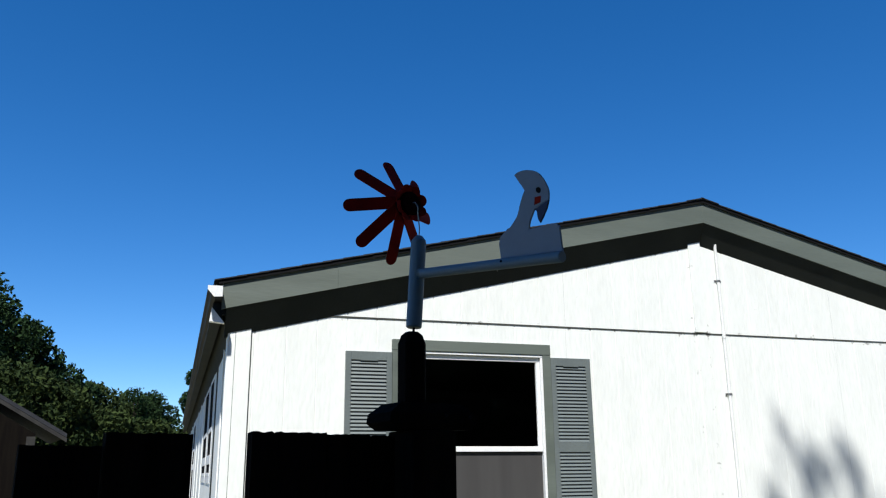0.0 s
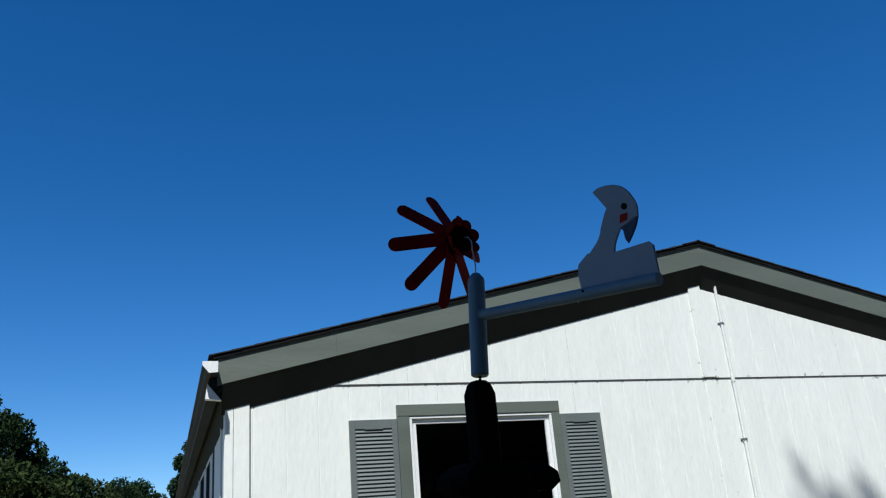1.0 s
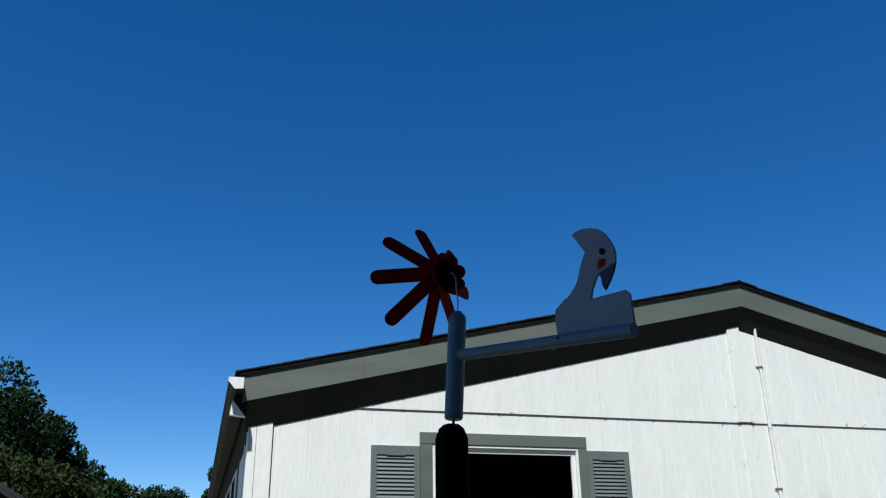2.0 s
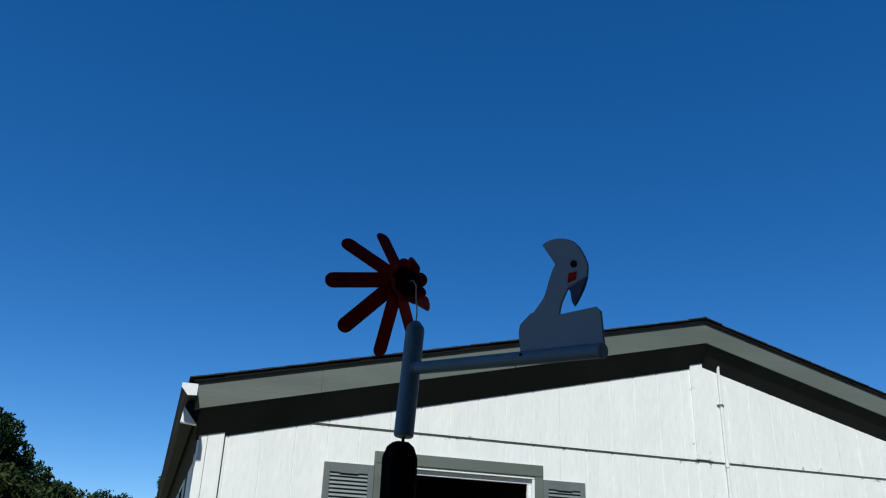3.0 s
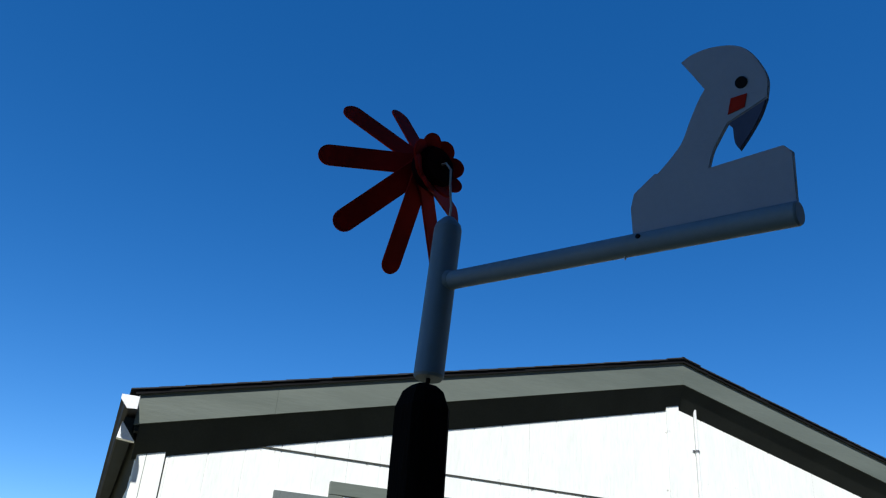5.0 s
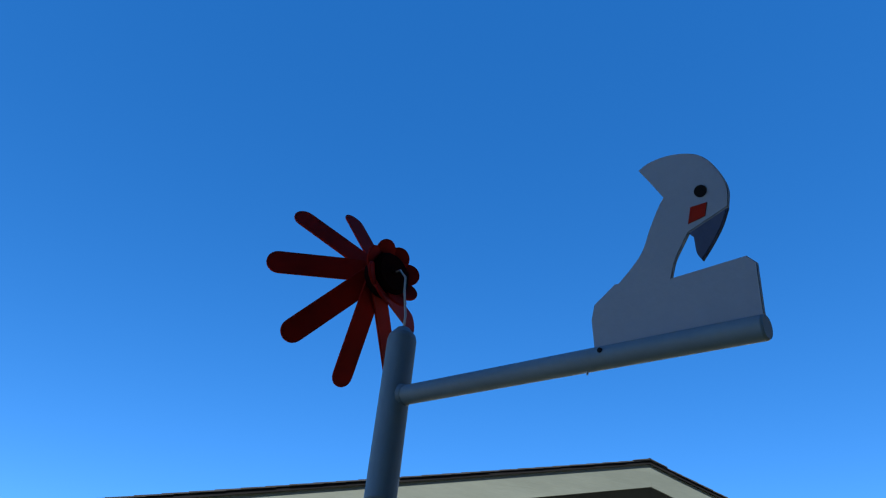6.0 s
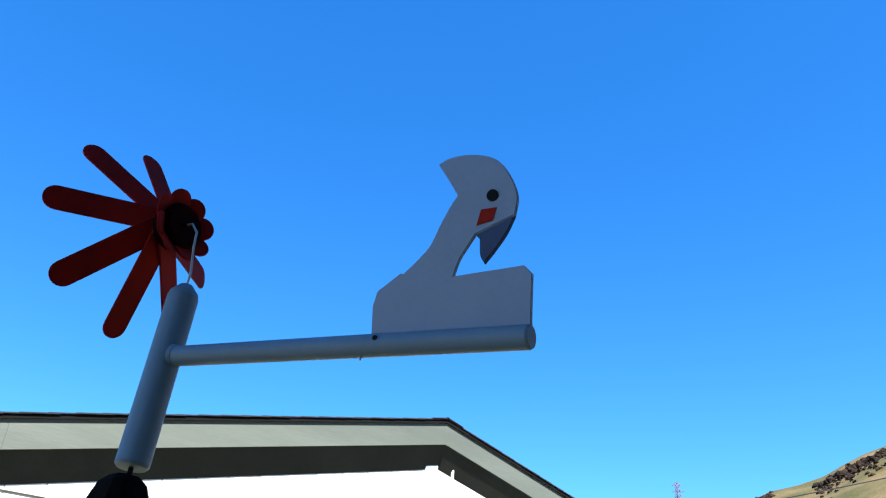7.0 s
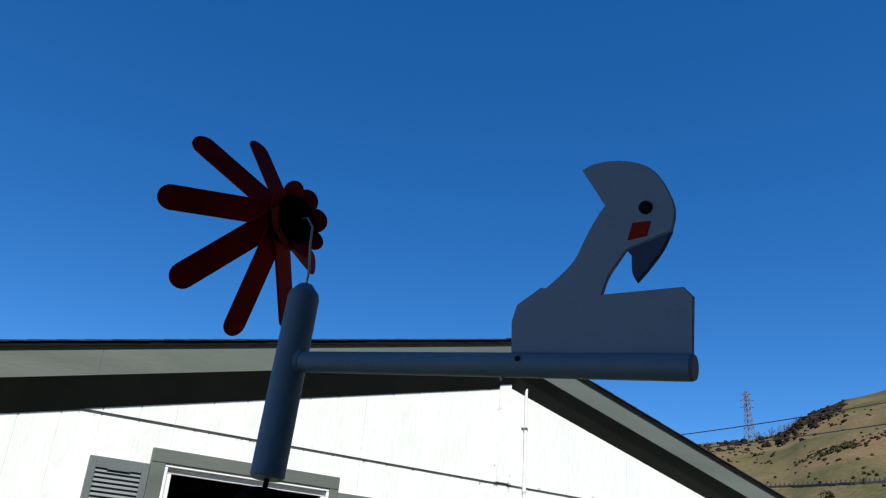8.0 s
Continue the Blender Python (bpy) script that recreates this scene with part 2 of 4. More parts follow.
def tube(bm, points, radii, sides=16, cap=True):
    """A round tube through points with a radius at each."""
    rings = []
    pts = [Vector(p) for p in points]
    side = None
    for i, p in enumerate(pts):
        d = (pts[min(i + 1, len(pts) - 1)] - pts[max(i - 1, 0)]).normalized()
        ref = side if side is not None else (Vector((0, 0, 1)) if abs(d.z) < 0.9 else Vector((1, 0, 0)))
        a = (ref - d * ref.dot(d)).normalized()
        side = a
        b = d.cross(a)
        rings.append([bm.verts.new(p + (a * math.cos(q) + b * math.sin(q)) * radii[i]) for q in (2 * math.pi * j / sides for j in range(sides))])
    for r, s in zip(rings, rings[1:]):
        for j in range(sides):
            bm.faces.new((r[j], r[(j + 1) % sides], s[(j + 1) % sides], s[j]))
    if cap:
        bm.faces.new(rings[0][::-1])
        bm.faces.new(rings[-1])
    return bm


YARD = (-3.85, -4.95)  # the middle of the path, from which bearings are given


def polar(az, dist, z=0.0, origin=YARD):
    a = radians(az)
    return Vector((origin[0] + math.sin(a) * dist, origin[1] + math.cos(a) * dist, z))


EYE_Z = 1.65

# ------------------------------------------------------------------ ground and hills
RIDGE_AZ = (-180, -60, -18.4, 11.6, 31.6, 48.6, 54.4, 56.6, 57.6, 59, 60.4, 62.1, 63.7, 64.8, 66.1, 68.6, 73.6, 101.6, 140, 180)
RIDGE_EL = (3, 2.5, 1.6, 2.0, 7.9, 11.25, 11.65, 12.1, 12.85, 13.45, 14.0, 14.3, 14.75, 15.3, 15.85, 16.6, 17.6, 14, 6, 3)
RIDGE_R, FOOT_R = 520.0, 100.0


def ground_z(x, y):
    dx, dy = x - YARD[0], y - YARD[1]
    r = math.hypot(dx, dy)
    if r < 60:
        return 0.0
    az = math.degrees(math.atan2(dx, dy))
    el = float(np.interp(az, RIDGE_AZ, RIDGE_EL))
    top = RIDGE_R * math.tan(radians(el)) + EYE_Z
    u = (r - FOOT_R) / (RIDGE_R - FOOT_R)
    if u <= 0:
        return 0.0
    if u < 1:
        h = top * (u + 0.05 * math.sin(u * math.pi) + 0.006 * math.sin(u * 40 + az * 0.7))
        rough = 4.0 * noise.noise(Vector((x, y, 0)) * 0.012) + 1.6 * noise.noise(Vector((x, y, 3)) * 0.05)
        return max(0.0, h + rough * u * (1 - u) * 3)
    return top * (1 + 0.02 * math.sin(min(u - 1, 3))) - 2 * (u - 1)


RADII = [0, 20, 40, 60, 80] + [100 + 7 * i for i in range(61)] + [540, 600, 700, 900, 1300, 2000, 3000, 4500]
AZS = [-180 + 4 * i for i in range(55)] + [40 + 0.4 * i for i in range(105)] + [82 + 4 * i for i in range(25)]
verts, faces = [], []
for r in RADII:
    for a in AZS:
        p = polar(a, max(r, 0.01))
        verts.append((p.x, p.y, ground_z(p.x, p.y)))
k = len(AZS)
faces.append(tuple(range(k)))
for i in range(len(RADII) - 1):
    for j in range(k):
        faces.append((i * k + j, i * k + (j + 1) % k, (i + 1) * k + (j + 1) % k, (i + 1) * k + j))
me = bpy.data.meshes.new("ground")
me.from_pydata(verts, [], faces)
me.materials.append(M_GROUND)
me.materials.append(M_LAWN)
for i, f in enumerate(me.polygons):
    f.material_index = 1 if i <= 5 * k else 0
me.shade_smooth()
tagged(new("ground", me), "dry tan grass ground rising into a bare hillside", "ground", kind="structure")


def on_hill(az, el):
    """The first place on the hillside at that bearing and elevation."""
    for i in range(900):
        r = 100 + i * 0.5
        p = polar(az, r)
        if ground_z(p.x, p.y) > EYE_Z + r * math.tan(radians(el)):
            return Vector((p.x, p.y, ground_z(p.x, p.y)))
    p = polar(az, RIDGE_R)
    return Vector((p.x, p.y, ground_z(p.x, p.y)))


# ------------------------------------------------------------------ the house
W2, SEAM, OVER = 3.6, 2.63, 0.10
SLOPE = (3.512 - 2.633) / 3.65


def soffit_z(x):
    return 3.512 - SLOPE * abs(x)


house = thing("mobile_home", (0, 0, 0), "white single-storey mobile home with grey-green fascia and a low gable roof", "house")

WIN = (-2.453, -1.423, 1.10, 2.415)  # the gable window's opening


def siding_panel(x0, x1, z0, top, holes=()):
    """Grooved sheet siding, with vertical grooves 0.2 m apart."""
    xs = {x0 + 0.0004, x1 - 0.0004}
    g = math.ceil((x0 + 0.02) / 0.203) * 0.203
    grooves = []
    while g < x1 - 0.02:
        grooves.append(g)
        xs.update((g - 0.004, g - 0.0025, g + 0.0025, g + 0.004))
        g += 0.203
    for h in holes:
        for c in h[:2]:
            if x0 < c < x1:
                xs.add(c)
    if x0 < 0 < x1:
        xs.add(0.0)
    xs = sorted(xs)
    bm = bmesh.new()

    def y(x):
        return -0.0028 if any(abs(x - q) < 0.003 for q in grooves) else -0.005

    for a, b in zip(xs, xs[1:]):
        mid = (a + b) / 2
        spans = [(z0, None)]
        for h in holes:
            if h[0] < mid < h[1]:
                spans = [(z0, h[2]), (h[3], None)]
        for lo, hi in spans:
            za, zb = (top(a), top(b)) if hi is None else (hi, hi)
            q = [bm.verts.new(c) for c in ((a, y(a), lo), (b, y(b), lo), (b, y(b), zb), (a, y(a), za))]
            bm.faces.new(q)
            w = [bm.verts.new(c) for c in ((a, 0.01, lo), (b, 0.01, lo))]
            bm.faces.new((q[1], q[0], w[0], w[1]))
    bmesh.ops.remove_doubles(bm, verts=bm.verts[:], dist=0.0005)
    return bm


EDGES = [-3.6, -2.44, -1.22, 0.0, 1.22, 2.44, 3.6]
for a, b in zip(EDGES, EDGES[1:]):
    part("siding_panel", siding_panel(a, b, 0.55, lambda x: min(SEAM, soffit_z(x)), [WIN]), M_SIDING, house)
# the upper gable sheets lap 3 mm over the lower ones
for a, b in zip([-3.55, -2.44, -1.22, 0.0, 1.22, 2.44], [-2.44, -1.22, 0.0, 1.22, 2.44, 3.55]):
    bm = siding_panel(a, b, SEAM + 0.006, lambda x: max(soffit_z(x), SEAM + 0.007))
    bmesh.ops.translate(bm, vec=(0, -0.003, 0), verts=bm.verts[:])
    part("gable_panel", bm, M_SIDING, house)
bm = boxed(-3.0, 3.0, -0.0105, -0.001, SEAM - 0.001, SEAM + 0.0035, bevel=0.0008)
part("drip_flashing", bm, M_FLASH, house, "thin dark grey flashing between the sheets")

# battens over the joint below the ridge
part("batten", boxed(-0.110, 0.0, -0.022, -0.008, SEAM + 0.010, 3.40, bevel=0.002), M_SIDING, house)
part("batten", boxed(-0.094, 0.012, -0.013, -0.004, 0.6, SEAM - 0.012, bevel=0.002), M_SIDING, house)
for s in (-1, 1):
    a, b = sorted((s * 3.622, s * 3.475))
    part("corner_board", boxed(a, b, -0.016, -0.004, 0.55, 2.60, bevel=0.003), M_SIDING, house)
    a, b = sorted((s * 3.4745, s * 3.4685))
    part("joint", boxed(a, b, -0.0075, -0.003, 0.55, 2.60), M_SOFFIT, house, "dark open joint beside the corner board")
    a, b = sorted((s * 3.574, s * 3.571))
    part("joint", boxed(a, b, -0.0167, -0.010, 0.55, 2.55), M_GREY, house)
    a, b = sorted((s * 3.625, s * 3.603))
    part("corner_board", boxed(a, b, -0.002, 0.09, 0.55, 2.66, bevel=0.004), M_SIDING, house)


def slab(u0, u1, z0, z1, holes, place):
    """A wall slab with openings: boxes between the openings, joined. place(u0, u1, z0, z1) gives a box's bounds."""
    us = sorted({u0, u1, *[c for h in holes for c in h[:2]]})
    zs = sorted({z0, z1, *[c for h in holes for c in h[2:]]})
    bm = bmesh.new()
    for a, b in zip(us, us[1:]):
        for c, d in zip(zs, zs[1:]):
            if not any(h[0] < (a + b) / 2 < h[1] and h[2] < (c + d) / 2 < h[3] for h in holes):
                box(bm, *place(a, b, c, d))
    return bm


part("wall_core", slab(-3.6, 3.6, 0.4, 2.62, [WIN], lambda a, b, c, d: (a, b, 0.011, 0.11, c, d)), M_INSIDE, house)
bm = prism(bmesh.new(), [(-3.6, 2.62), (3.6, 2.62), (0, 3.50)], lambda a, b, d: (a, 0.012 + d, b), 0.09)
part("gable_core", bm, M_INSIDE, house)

SIDE_WINS = [(2.02, 2.72, 1.60, 2.45), (3.08, 3.98, 1.60, 2.45), (8.0, 9.0, 1.1, 2.4)]
part("side_wall", slab(0.11, 14.0, 0.4, 2.66, SIDE_WINS, lambda a, b, c, d: (-3.6, -3.5, a, b, c, d)), M_SIDING, house)
part("side_wall", slab(0.11, 14.0, 0.4, 2.66, [], lambda a, b, c, d: (3.5, 3.6, a, b, c, d)), M_SIDING, house)
part("back_wall", slab(-3.6, 3.6, 0.4, 2.66, [], lambda a, b, c, d: (a, b, 14.0, 14.1, c, d)), M_SIDING, house)
part("back_gable", prism(bmesh.new(), [(-3.6, 2.66), (3.6, 2.66), (0, 3.52)], lambda a, b, d: (a, 14.0 + d, b), 0.09), M_SIDING, house)
# unseen partition added to close the dark room behind the window
part("partition", boxed(-3.49, 3.49, 3.9, 4.0, 0.5, 2.6), M_INSIDE, house, "unseen inner wall with the room's darkness put into its colour")
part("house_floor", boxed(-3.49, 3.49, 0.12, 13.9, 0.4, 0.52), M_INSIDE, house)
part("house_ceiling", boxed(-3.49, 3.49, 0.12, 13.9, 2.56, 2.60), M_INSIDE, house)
part("skirting", slab(-3.57, 3.57, -0.05, 0.54, [], lambda a, b, c, d: (a, b, 0.02, 0.05, c, d)), M_GREY, house, "grey skirting under the floor")
part("skirting", slab(0.02, 14.0, -0.05, 0.4, [], lambda a, b, c, d: (-3.57, -3.54, a, b, c, d)), M_GREY, house)
part("skirting", slab(0.02, 14.0, -0.05, 0.4, [], lambda a, b, c, d: (3.54, 3.57, a, b, c, d)), M_GREY, house)
yy = 0.6
while yy < 13:
    if not any(h[0] - 0.4 < yy < h[1] + 0.1 for h in SIDE_WINS):
        part("batten", boxed(-3.612, -3.602, yy - 0.02, yy + 0.02, 0.55, 2.62, bevel=0.002), M_SIDING, house)
    yy += 1.22

# roof: slabs, shingle courses, fascia, soffit, gutter
RISE = 0.205  # fascia depth


def roof_line(x, up=0.0):
    return 3.512 + RISE - 0.018 - SLOPE * abs(x) + up


for s in (-1, 1):
    ends = [(0, roof_line(0, -0.02)), (s * 3.68, roof_line(3.68, -0.02)), (s * 3.68, roof_line(3.68, -0.06)), (0, roof_line(0, -0.06))]
    part("roof_deck", prism(bmesh.new(), ends, lambda a, b, d: (a, -0.068 + d, b), 14.2), M_SOFFIT, house)
    # rake fascia, in two lengths, and the boxed soffit behind it
    for a, b in ((0.0, 2.93), (2.9304, 3.675)) if s < 0 else ((0.0, 3.675),):
        o = [(s * a, soffit_z(a)), (s * b, soffit_z(b)), (s * b, soffit_z(b) + RISE - 0.024), (s * a, soffit_z(a) + RISE - 0.024)]
        bm = prism(bmesh.new(), o, lambda p, q, d: (p, -OVER + d, q), 0.03)
        bmesh.ops.bevel(bm, geom=bm.edges[:], offset=0.001, segments=1, affect="EDGES")
        part("rake_fascia", bm, M_GREY, house)
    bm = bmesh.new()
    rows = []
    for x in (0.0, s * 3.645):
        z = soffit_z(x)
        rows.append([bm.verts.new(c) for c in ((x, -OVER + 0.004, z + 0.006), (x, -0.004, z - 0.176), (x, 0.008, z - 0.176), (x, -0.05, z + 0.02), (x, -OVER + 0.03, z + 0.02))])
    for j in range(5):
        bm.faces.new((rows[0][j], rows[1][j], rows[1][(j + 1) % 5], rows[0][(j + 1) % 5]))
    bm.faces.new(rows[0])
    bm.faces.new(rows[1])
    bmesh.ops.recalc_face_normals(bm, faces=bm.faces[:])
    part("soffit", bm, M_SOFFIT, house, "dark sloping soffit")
    o = [(0, roof_line(0, 0.0)), (s * 3.70, roof_line(3.70, 0.0)), (s * 3.70, roof_line(3.70, -0.022)), (0, roof_line(0, -0.022))]
    part("drip_edge", prism(bmesh.new(), o, lambda p, q, d: (p, -OVER - 0.012 + d, q), 0.008), M_BLACK, house)
    # shingle courses from eave to ridge
    for i in range(27):
        a, b = 3.73 - i * 0.138, 3.73 - i * 0.138 - 0.20
        b = max(b, 0.0)
        lift = random.uniform(-0.0003, 0.0003)
        o = [(s * a, roof_line(a, 0.006 + lift)), (s * b, roof_line(b, 0.002 + lift)), (s * b, roof_line(b, 0.009 + lift)), (s * a, roof_line(a, 0.0135 + lift))]
        out = random.uniform(0.017, 0.021)
        part("shingle_course", prism(bmesh.new(), o, lambda p, q, d, out=out: (p, -OVER - out + d, q), 14.3), M_SHINGLE, house)
    o = [(s * -0.01, roof_line(0, 0.012)), (s * 0.15, roof_line(0.15, 0.012)), (s * 0.15, roof_line(0.15, 0.017)), (s * -0.01, roof_line(0, 0.020))]
    part("ridge_cap", prism(bmesh.new(), o, lambda p, q, d: (p, -OVER - 0.023 + d, q), 14.3), M_SHINGLE, house)
    # eave fascia and soffit along the side
    a, b = sorted((s * 3.645, s * 3.668))
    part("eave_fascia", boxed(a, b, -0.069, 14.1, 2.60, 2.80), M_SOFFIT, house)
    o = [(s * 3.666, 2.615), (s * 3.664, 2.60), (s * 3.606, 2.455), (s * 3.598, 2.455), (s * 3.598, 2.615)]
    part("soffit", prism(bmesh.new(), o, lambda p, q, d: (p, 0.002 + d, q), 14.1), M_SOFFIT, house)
    # white gable-end return below the gutter
    o = [(s * 3.735, 2.635), (s * 3.746, 2.545), (s * 3.652, 2.535)]
    part("eave_return", prism(bmesh.new(), o, lambda p, q, d: (p, -0.108 + d, q), 0.05), M_WHITE, house, "white boxed eave end")
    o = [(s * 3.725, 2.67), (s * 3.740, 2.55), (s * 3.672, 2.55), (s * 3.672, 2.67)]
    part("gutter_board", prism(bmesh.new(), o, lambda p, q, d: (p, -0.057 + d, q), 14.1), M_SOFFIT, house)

gutter = thing("rain_gutter", (-3.7, 0, 2.7), "weathered grey metal rain gutter with white end cap", "gutter")
prof = [(-3.676, 2.752), (-3.676, 2.681), (-3.722, 2.677), (-3.744, 2.690), (-3.752, 2.715), (-3.768, 2.730), (-3.768, 2.752), (-3.760, 2.752), (-3.744, 2.720), (-3.737, 2.696), (-3.720, 2.685), (-3.684, 2.688), (-3.684, 2.752)]
part("trough", prism(bmesh.new(), prof, lambda a, b, d: (a, -0.20 + d, b), 14.2), M_GUTTER, gutter)
cap = [(-3.678, 2.754), (-3.678, 2.687), (-3.730, 2.683), (-3.750, 2.707), (-3.770, 2.730), (-3.770, 2.754)]
part("end_cap", prism(bmesh.new(), cap, lambda a, b, d: (a, -0.206 + d, b), 0.006), M_WHITE, gutter, "white end cap")

# gable window, its casing and shutters
x0, x1, z0, z1 = WIN
casing = bmesh.new()
box(casing, x0 - 0.081, x1 + 0.061, -0.034, -0.002, z1, z1 + 0.076, bevel=0.004)
box(casing, x0 - 0.081, x0, -0.032, -0.002, z0 - 0.06, z1 - 0.001, bevel=0.003)
box(casing, x1, x1 + 0.061, -0.032, -0.002, z0 - 0.06, z1 - 0.001, bevel=0.003)
box(casing, x0, x1, -0.040, -0.002, z0 - 0.07, z0 - 0.001, bevel=0.004)
part("casing", casing, M_GREY, house, "flat grey window casing")
window = bmesh.new()
for b in ((x0 + 0.001, x1 - 0.001, -0.028, 0.06, z1 - 0.018, z1 - 0.001), (x0 + 0.001, x1 - 0.001, -0.028, 0.06, z0 + 0.001, z0 + 0.03), (x0 + 0.001, x0 + 0.019, -0.027, 0.06, z0 + 0.031, z1 - 0.019), (x1 - 0.019, x1 - 0.001, -0.027, 0.06, z0 + 0.031, z1 - 0.019)):
    box(window, *b, bevel=0.003)
win = part("window", window, M_WHITE, house, "white vinyl double-hung window")
MEET = 1.76


def sash(za, zb, y0, y1):
    bm = bmesh.new()
    a, b = x0 + 0.02, x1 - 0.02
    for c in ((a, b, y0, y1, zb - 0.03, zb), (a, b, y0, y1, za, za + 0.035), (a, a + 0.028, y0 + 0.001, y1 - 0.001, za + 0.036, zb - 0.031), (b - 0.028, b, y0 + 0.001, y1 - 0.001, za + 0.036, zb - 0.031)):
        box(bm, *c, bevel=0.002)
    return bm


part("sash", sash(MEET - 0.017, z1 - 0.02, -0.012, 0.014), M_WHITE, win)
part("sash", sash(z0 + 0.032, MEET + 0.017, 0.016, 0.042), M_WHITE, win)
for za, zb, y in ((MEET + 0.02, z1 - 0.052, 0.0), (z0 + 0.07, MEET - 0.015, 0.028)):
    g = part("pane", boxed(x0 + 0.05, x1 - 0.05, y, y + 0.004, za, zb), M_GLASS, win)
    g.visible_shadow = False
scr = bmesh.new()
box(scr, x0 + 0.022, x1 - 0.022, 0.003, 0.006, z0 + 0.034, MEET - 0.022)
part("insect_screen", scr, M_SHADE, win, "flat grey insect screen over the lower sash")

SH_Z0, SH_Z1 = 1.06, 2.40


def shutter(xa, xb):
    bm = bmesh.new()
    y0, y1 = -0.030, -0.006
    st = 0.038
    box(bm, xa, xa + st, y0, y1, SH_Z0, SH_Z1, bevel=0.003)
    box(bm, xb - st, xb, y0, y1, SH_Z0, SH_Z1, bevel=0.003)
    for za, zb in ((SH_Z1 - 0.058, SH_Z1), (1.738, 1.806), (SH_Z0, SH_Z0 + 0.07)):
        box(bm, xa + st, xb - st, y0 + 0.001, y1, za, zb, bevel=0.002)
    box(bm, xa + st, xb - st, -0.016, y1, SH_Z0 + 0.07, SH_Z1 - 0.05)
    # the shallow arch over the upper louvres
    mid, half = (xa + xb) / 2, (xb - xa) / 2 - st
    arch = [(mid + half * 0.5 * math.cos(q), 2.338 + 0.030 * math.sin(q)) for q in (math.pi * i / 12 for i in range(13))]
    prism(bm, arch, lambda a, b, d: (a, y0 - 0.003 + d, b), 0.006)
    sh = part("shutter", bm, M_SHUT, house, "grey louvred shutter")
    return sh


slat_mesh = None
for xa, xb in ((-2.854, -2.536), (-1.360, -1.046)):
    sh = shutter(xa, xb)
    w = xb - xa - 0.076
    if slat_mesh is None:
        bm = boxed(-w / 2, w / 2, -0.0022, 0.0022, -0.0115, 0.0115, bevel=0.001)
        bmesh.ops.rotate(bm, cent=(0, 0, 0), matrix=Matrix.Rotation(radians(-24), 3, "X"), verts=bm.verts[:])
        slat_mesh = bpy.data.meshes.new("slat")
        bm.to_mesh(slat_mesh)
        bm.free()
        slat_mesh.materials.append(M_SHUT)
    for lo, hi, count in ((1.806, 2.343, 22), (1.13, 1.738, 25)):
        for i in range(count):
            z = lo + (i + 0.5) * (hi - lo) / count
            linked("slat", slat_mesh, sh, at=pose((xa + xb) / 2, -0.0215, z))

# narrow windows of the long side, their matte black panes nearly flush with the siding
for a, b, c, d in SIDE_WINS:
    bm = bmesh.new()
    for q in ((a, b, d - 0.03, d), (a, b, c, c + 0.03), (a, b, 1.975, 2.015), (a, b, 1.70, 1.78)):
        box(bm, -3.6075, -3.56, q[0] + 0.001, q[1] - 0.001, q[2], q[3], bevel=0.001)
    for q in (a, b - 0.035):
        box(bm, -3.6055, -3.561, q + 0.001, q + 0.034, c + 0.031, d - 0.031)
    w = part("side_window", bm, M_WHITE, house, "white-framed side window")
    # no glass here: the dark look of the panes is put into their colour
    g = part("pane", boxed(-3.6045, -3.60, a + 0.036, b - 0.036, c + 0.03, d - 0.03), M_BLACKPANE, w, "matte black pane with the unlit glass put into its colour")
    part("side_casing", slab(a - 0.06, b + 0.06, c - 0.06, d + 0.06, [(a, b, c, d)], lambda p, q, r, t: (-3.6058, -3.602, p, q, r, t)), M_WHITE, house)
# dark upright strip, 0.2 m wide, nearly flush with the side wall
part("joint", boxed(-3.604, -3.598, 1.50, 1.70, 0.55, 2.60), M_SOFFIT, house, "dark upright strip on the side wall")

# conduit up the gable
conduit = thing("conduit_pipe", (0.142, -0.02, 0.5), "white painted conduit pipe strapped to the siding", "pipe")
part("pipe", tube(bmesh.new(), [(0.142, -0.022, 0.2), (0.142, -0.022, 3.33), (0.142, -0.024, 3.37)], [0.0115] * 3, 24), M_PIPE, conduit)
for z in (3.06, 2.167, 1.3):
    bm = bmesh.new()
    pts = [(0.112, -0.0105, z), (0.128, -0.011, z)] + [(0.142 + 0.0128 * math.cos(q), -0.022 - 0.0128 * math.sin(q), z) for q in (math.pi * (1 - i / 8) for i in range(9))] + [(0.156, -0.011, z), (0.172, -0.0105, z)]
    for p, q in zip(pts, pts[1:]):
        d = Vector(q) - Vector(p)
        box(bm, -0.0005, d.length + 0.0005, -0.001, 0.001, -0.008, 0.008, m=Matrix.Translation(p) @ pose(0, 0, 0, 0, 0, math.degrees(math.atan2(d.y, d.x))))
    part("strap", bm, M_STEEL, conduit, "small steel strap")
part("coupling", tube(bmesh.new(), [(0.142, -0.022, 2.60), (0.142, -0.022, 2.65)], [0.0145, 0.0145], 24), M_PIPE, conduit)

# ------------------------------------------------------------------ whirligig on its post
AX = Vector((-3.5605, -4.2080, 0))
HEAD = radians(-68.5)
U = Vector((math.cos(HEAD), math.sin(HEAD), 0))  # along the arm
N = Vector((U.y, -U.x, 0))  # towards the painted side


def vane(u, z, n=0.0):
    """A place in the whirligig's own plane: along the arm, height, off the plane."""
    return AX + U * u + N * n + Vector((0, 0, z))


def lean(z):
    """The upright leans a little off the plumb."""
    return vane(0, z, 0.0053 - 0.0717 * (z - 1.815))


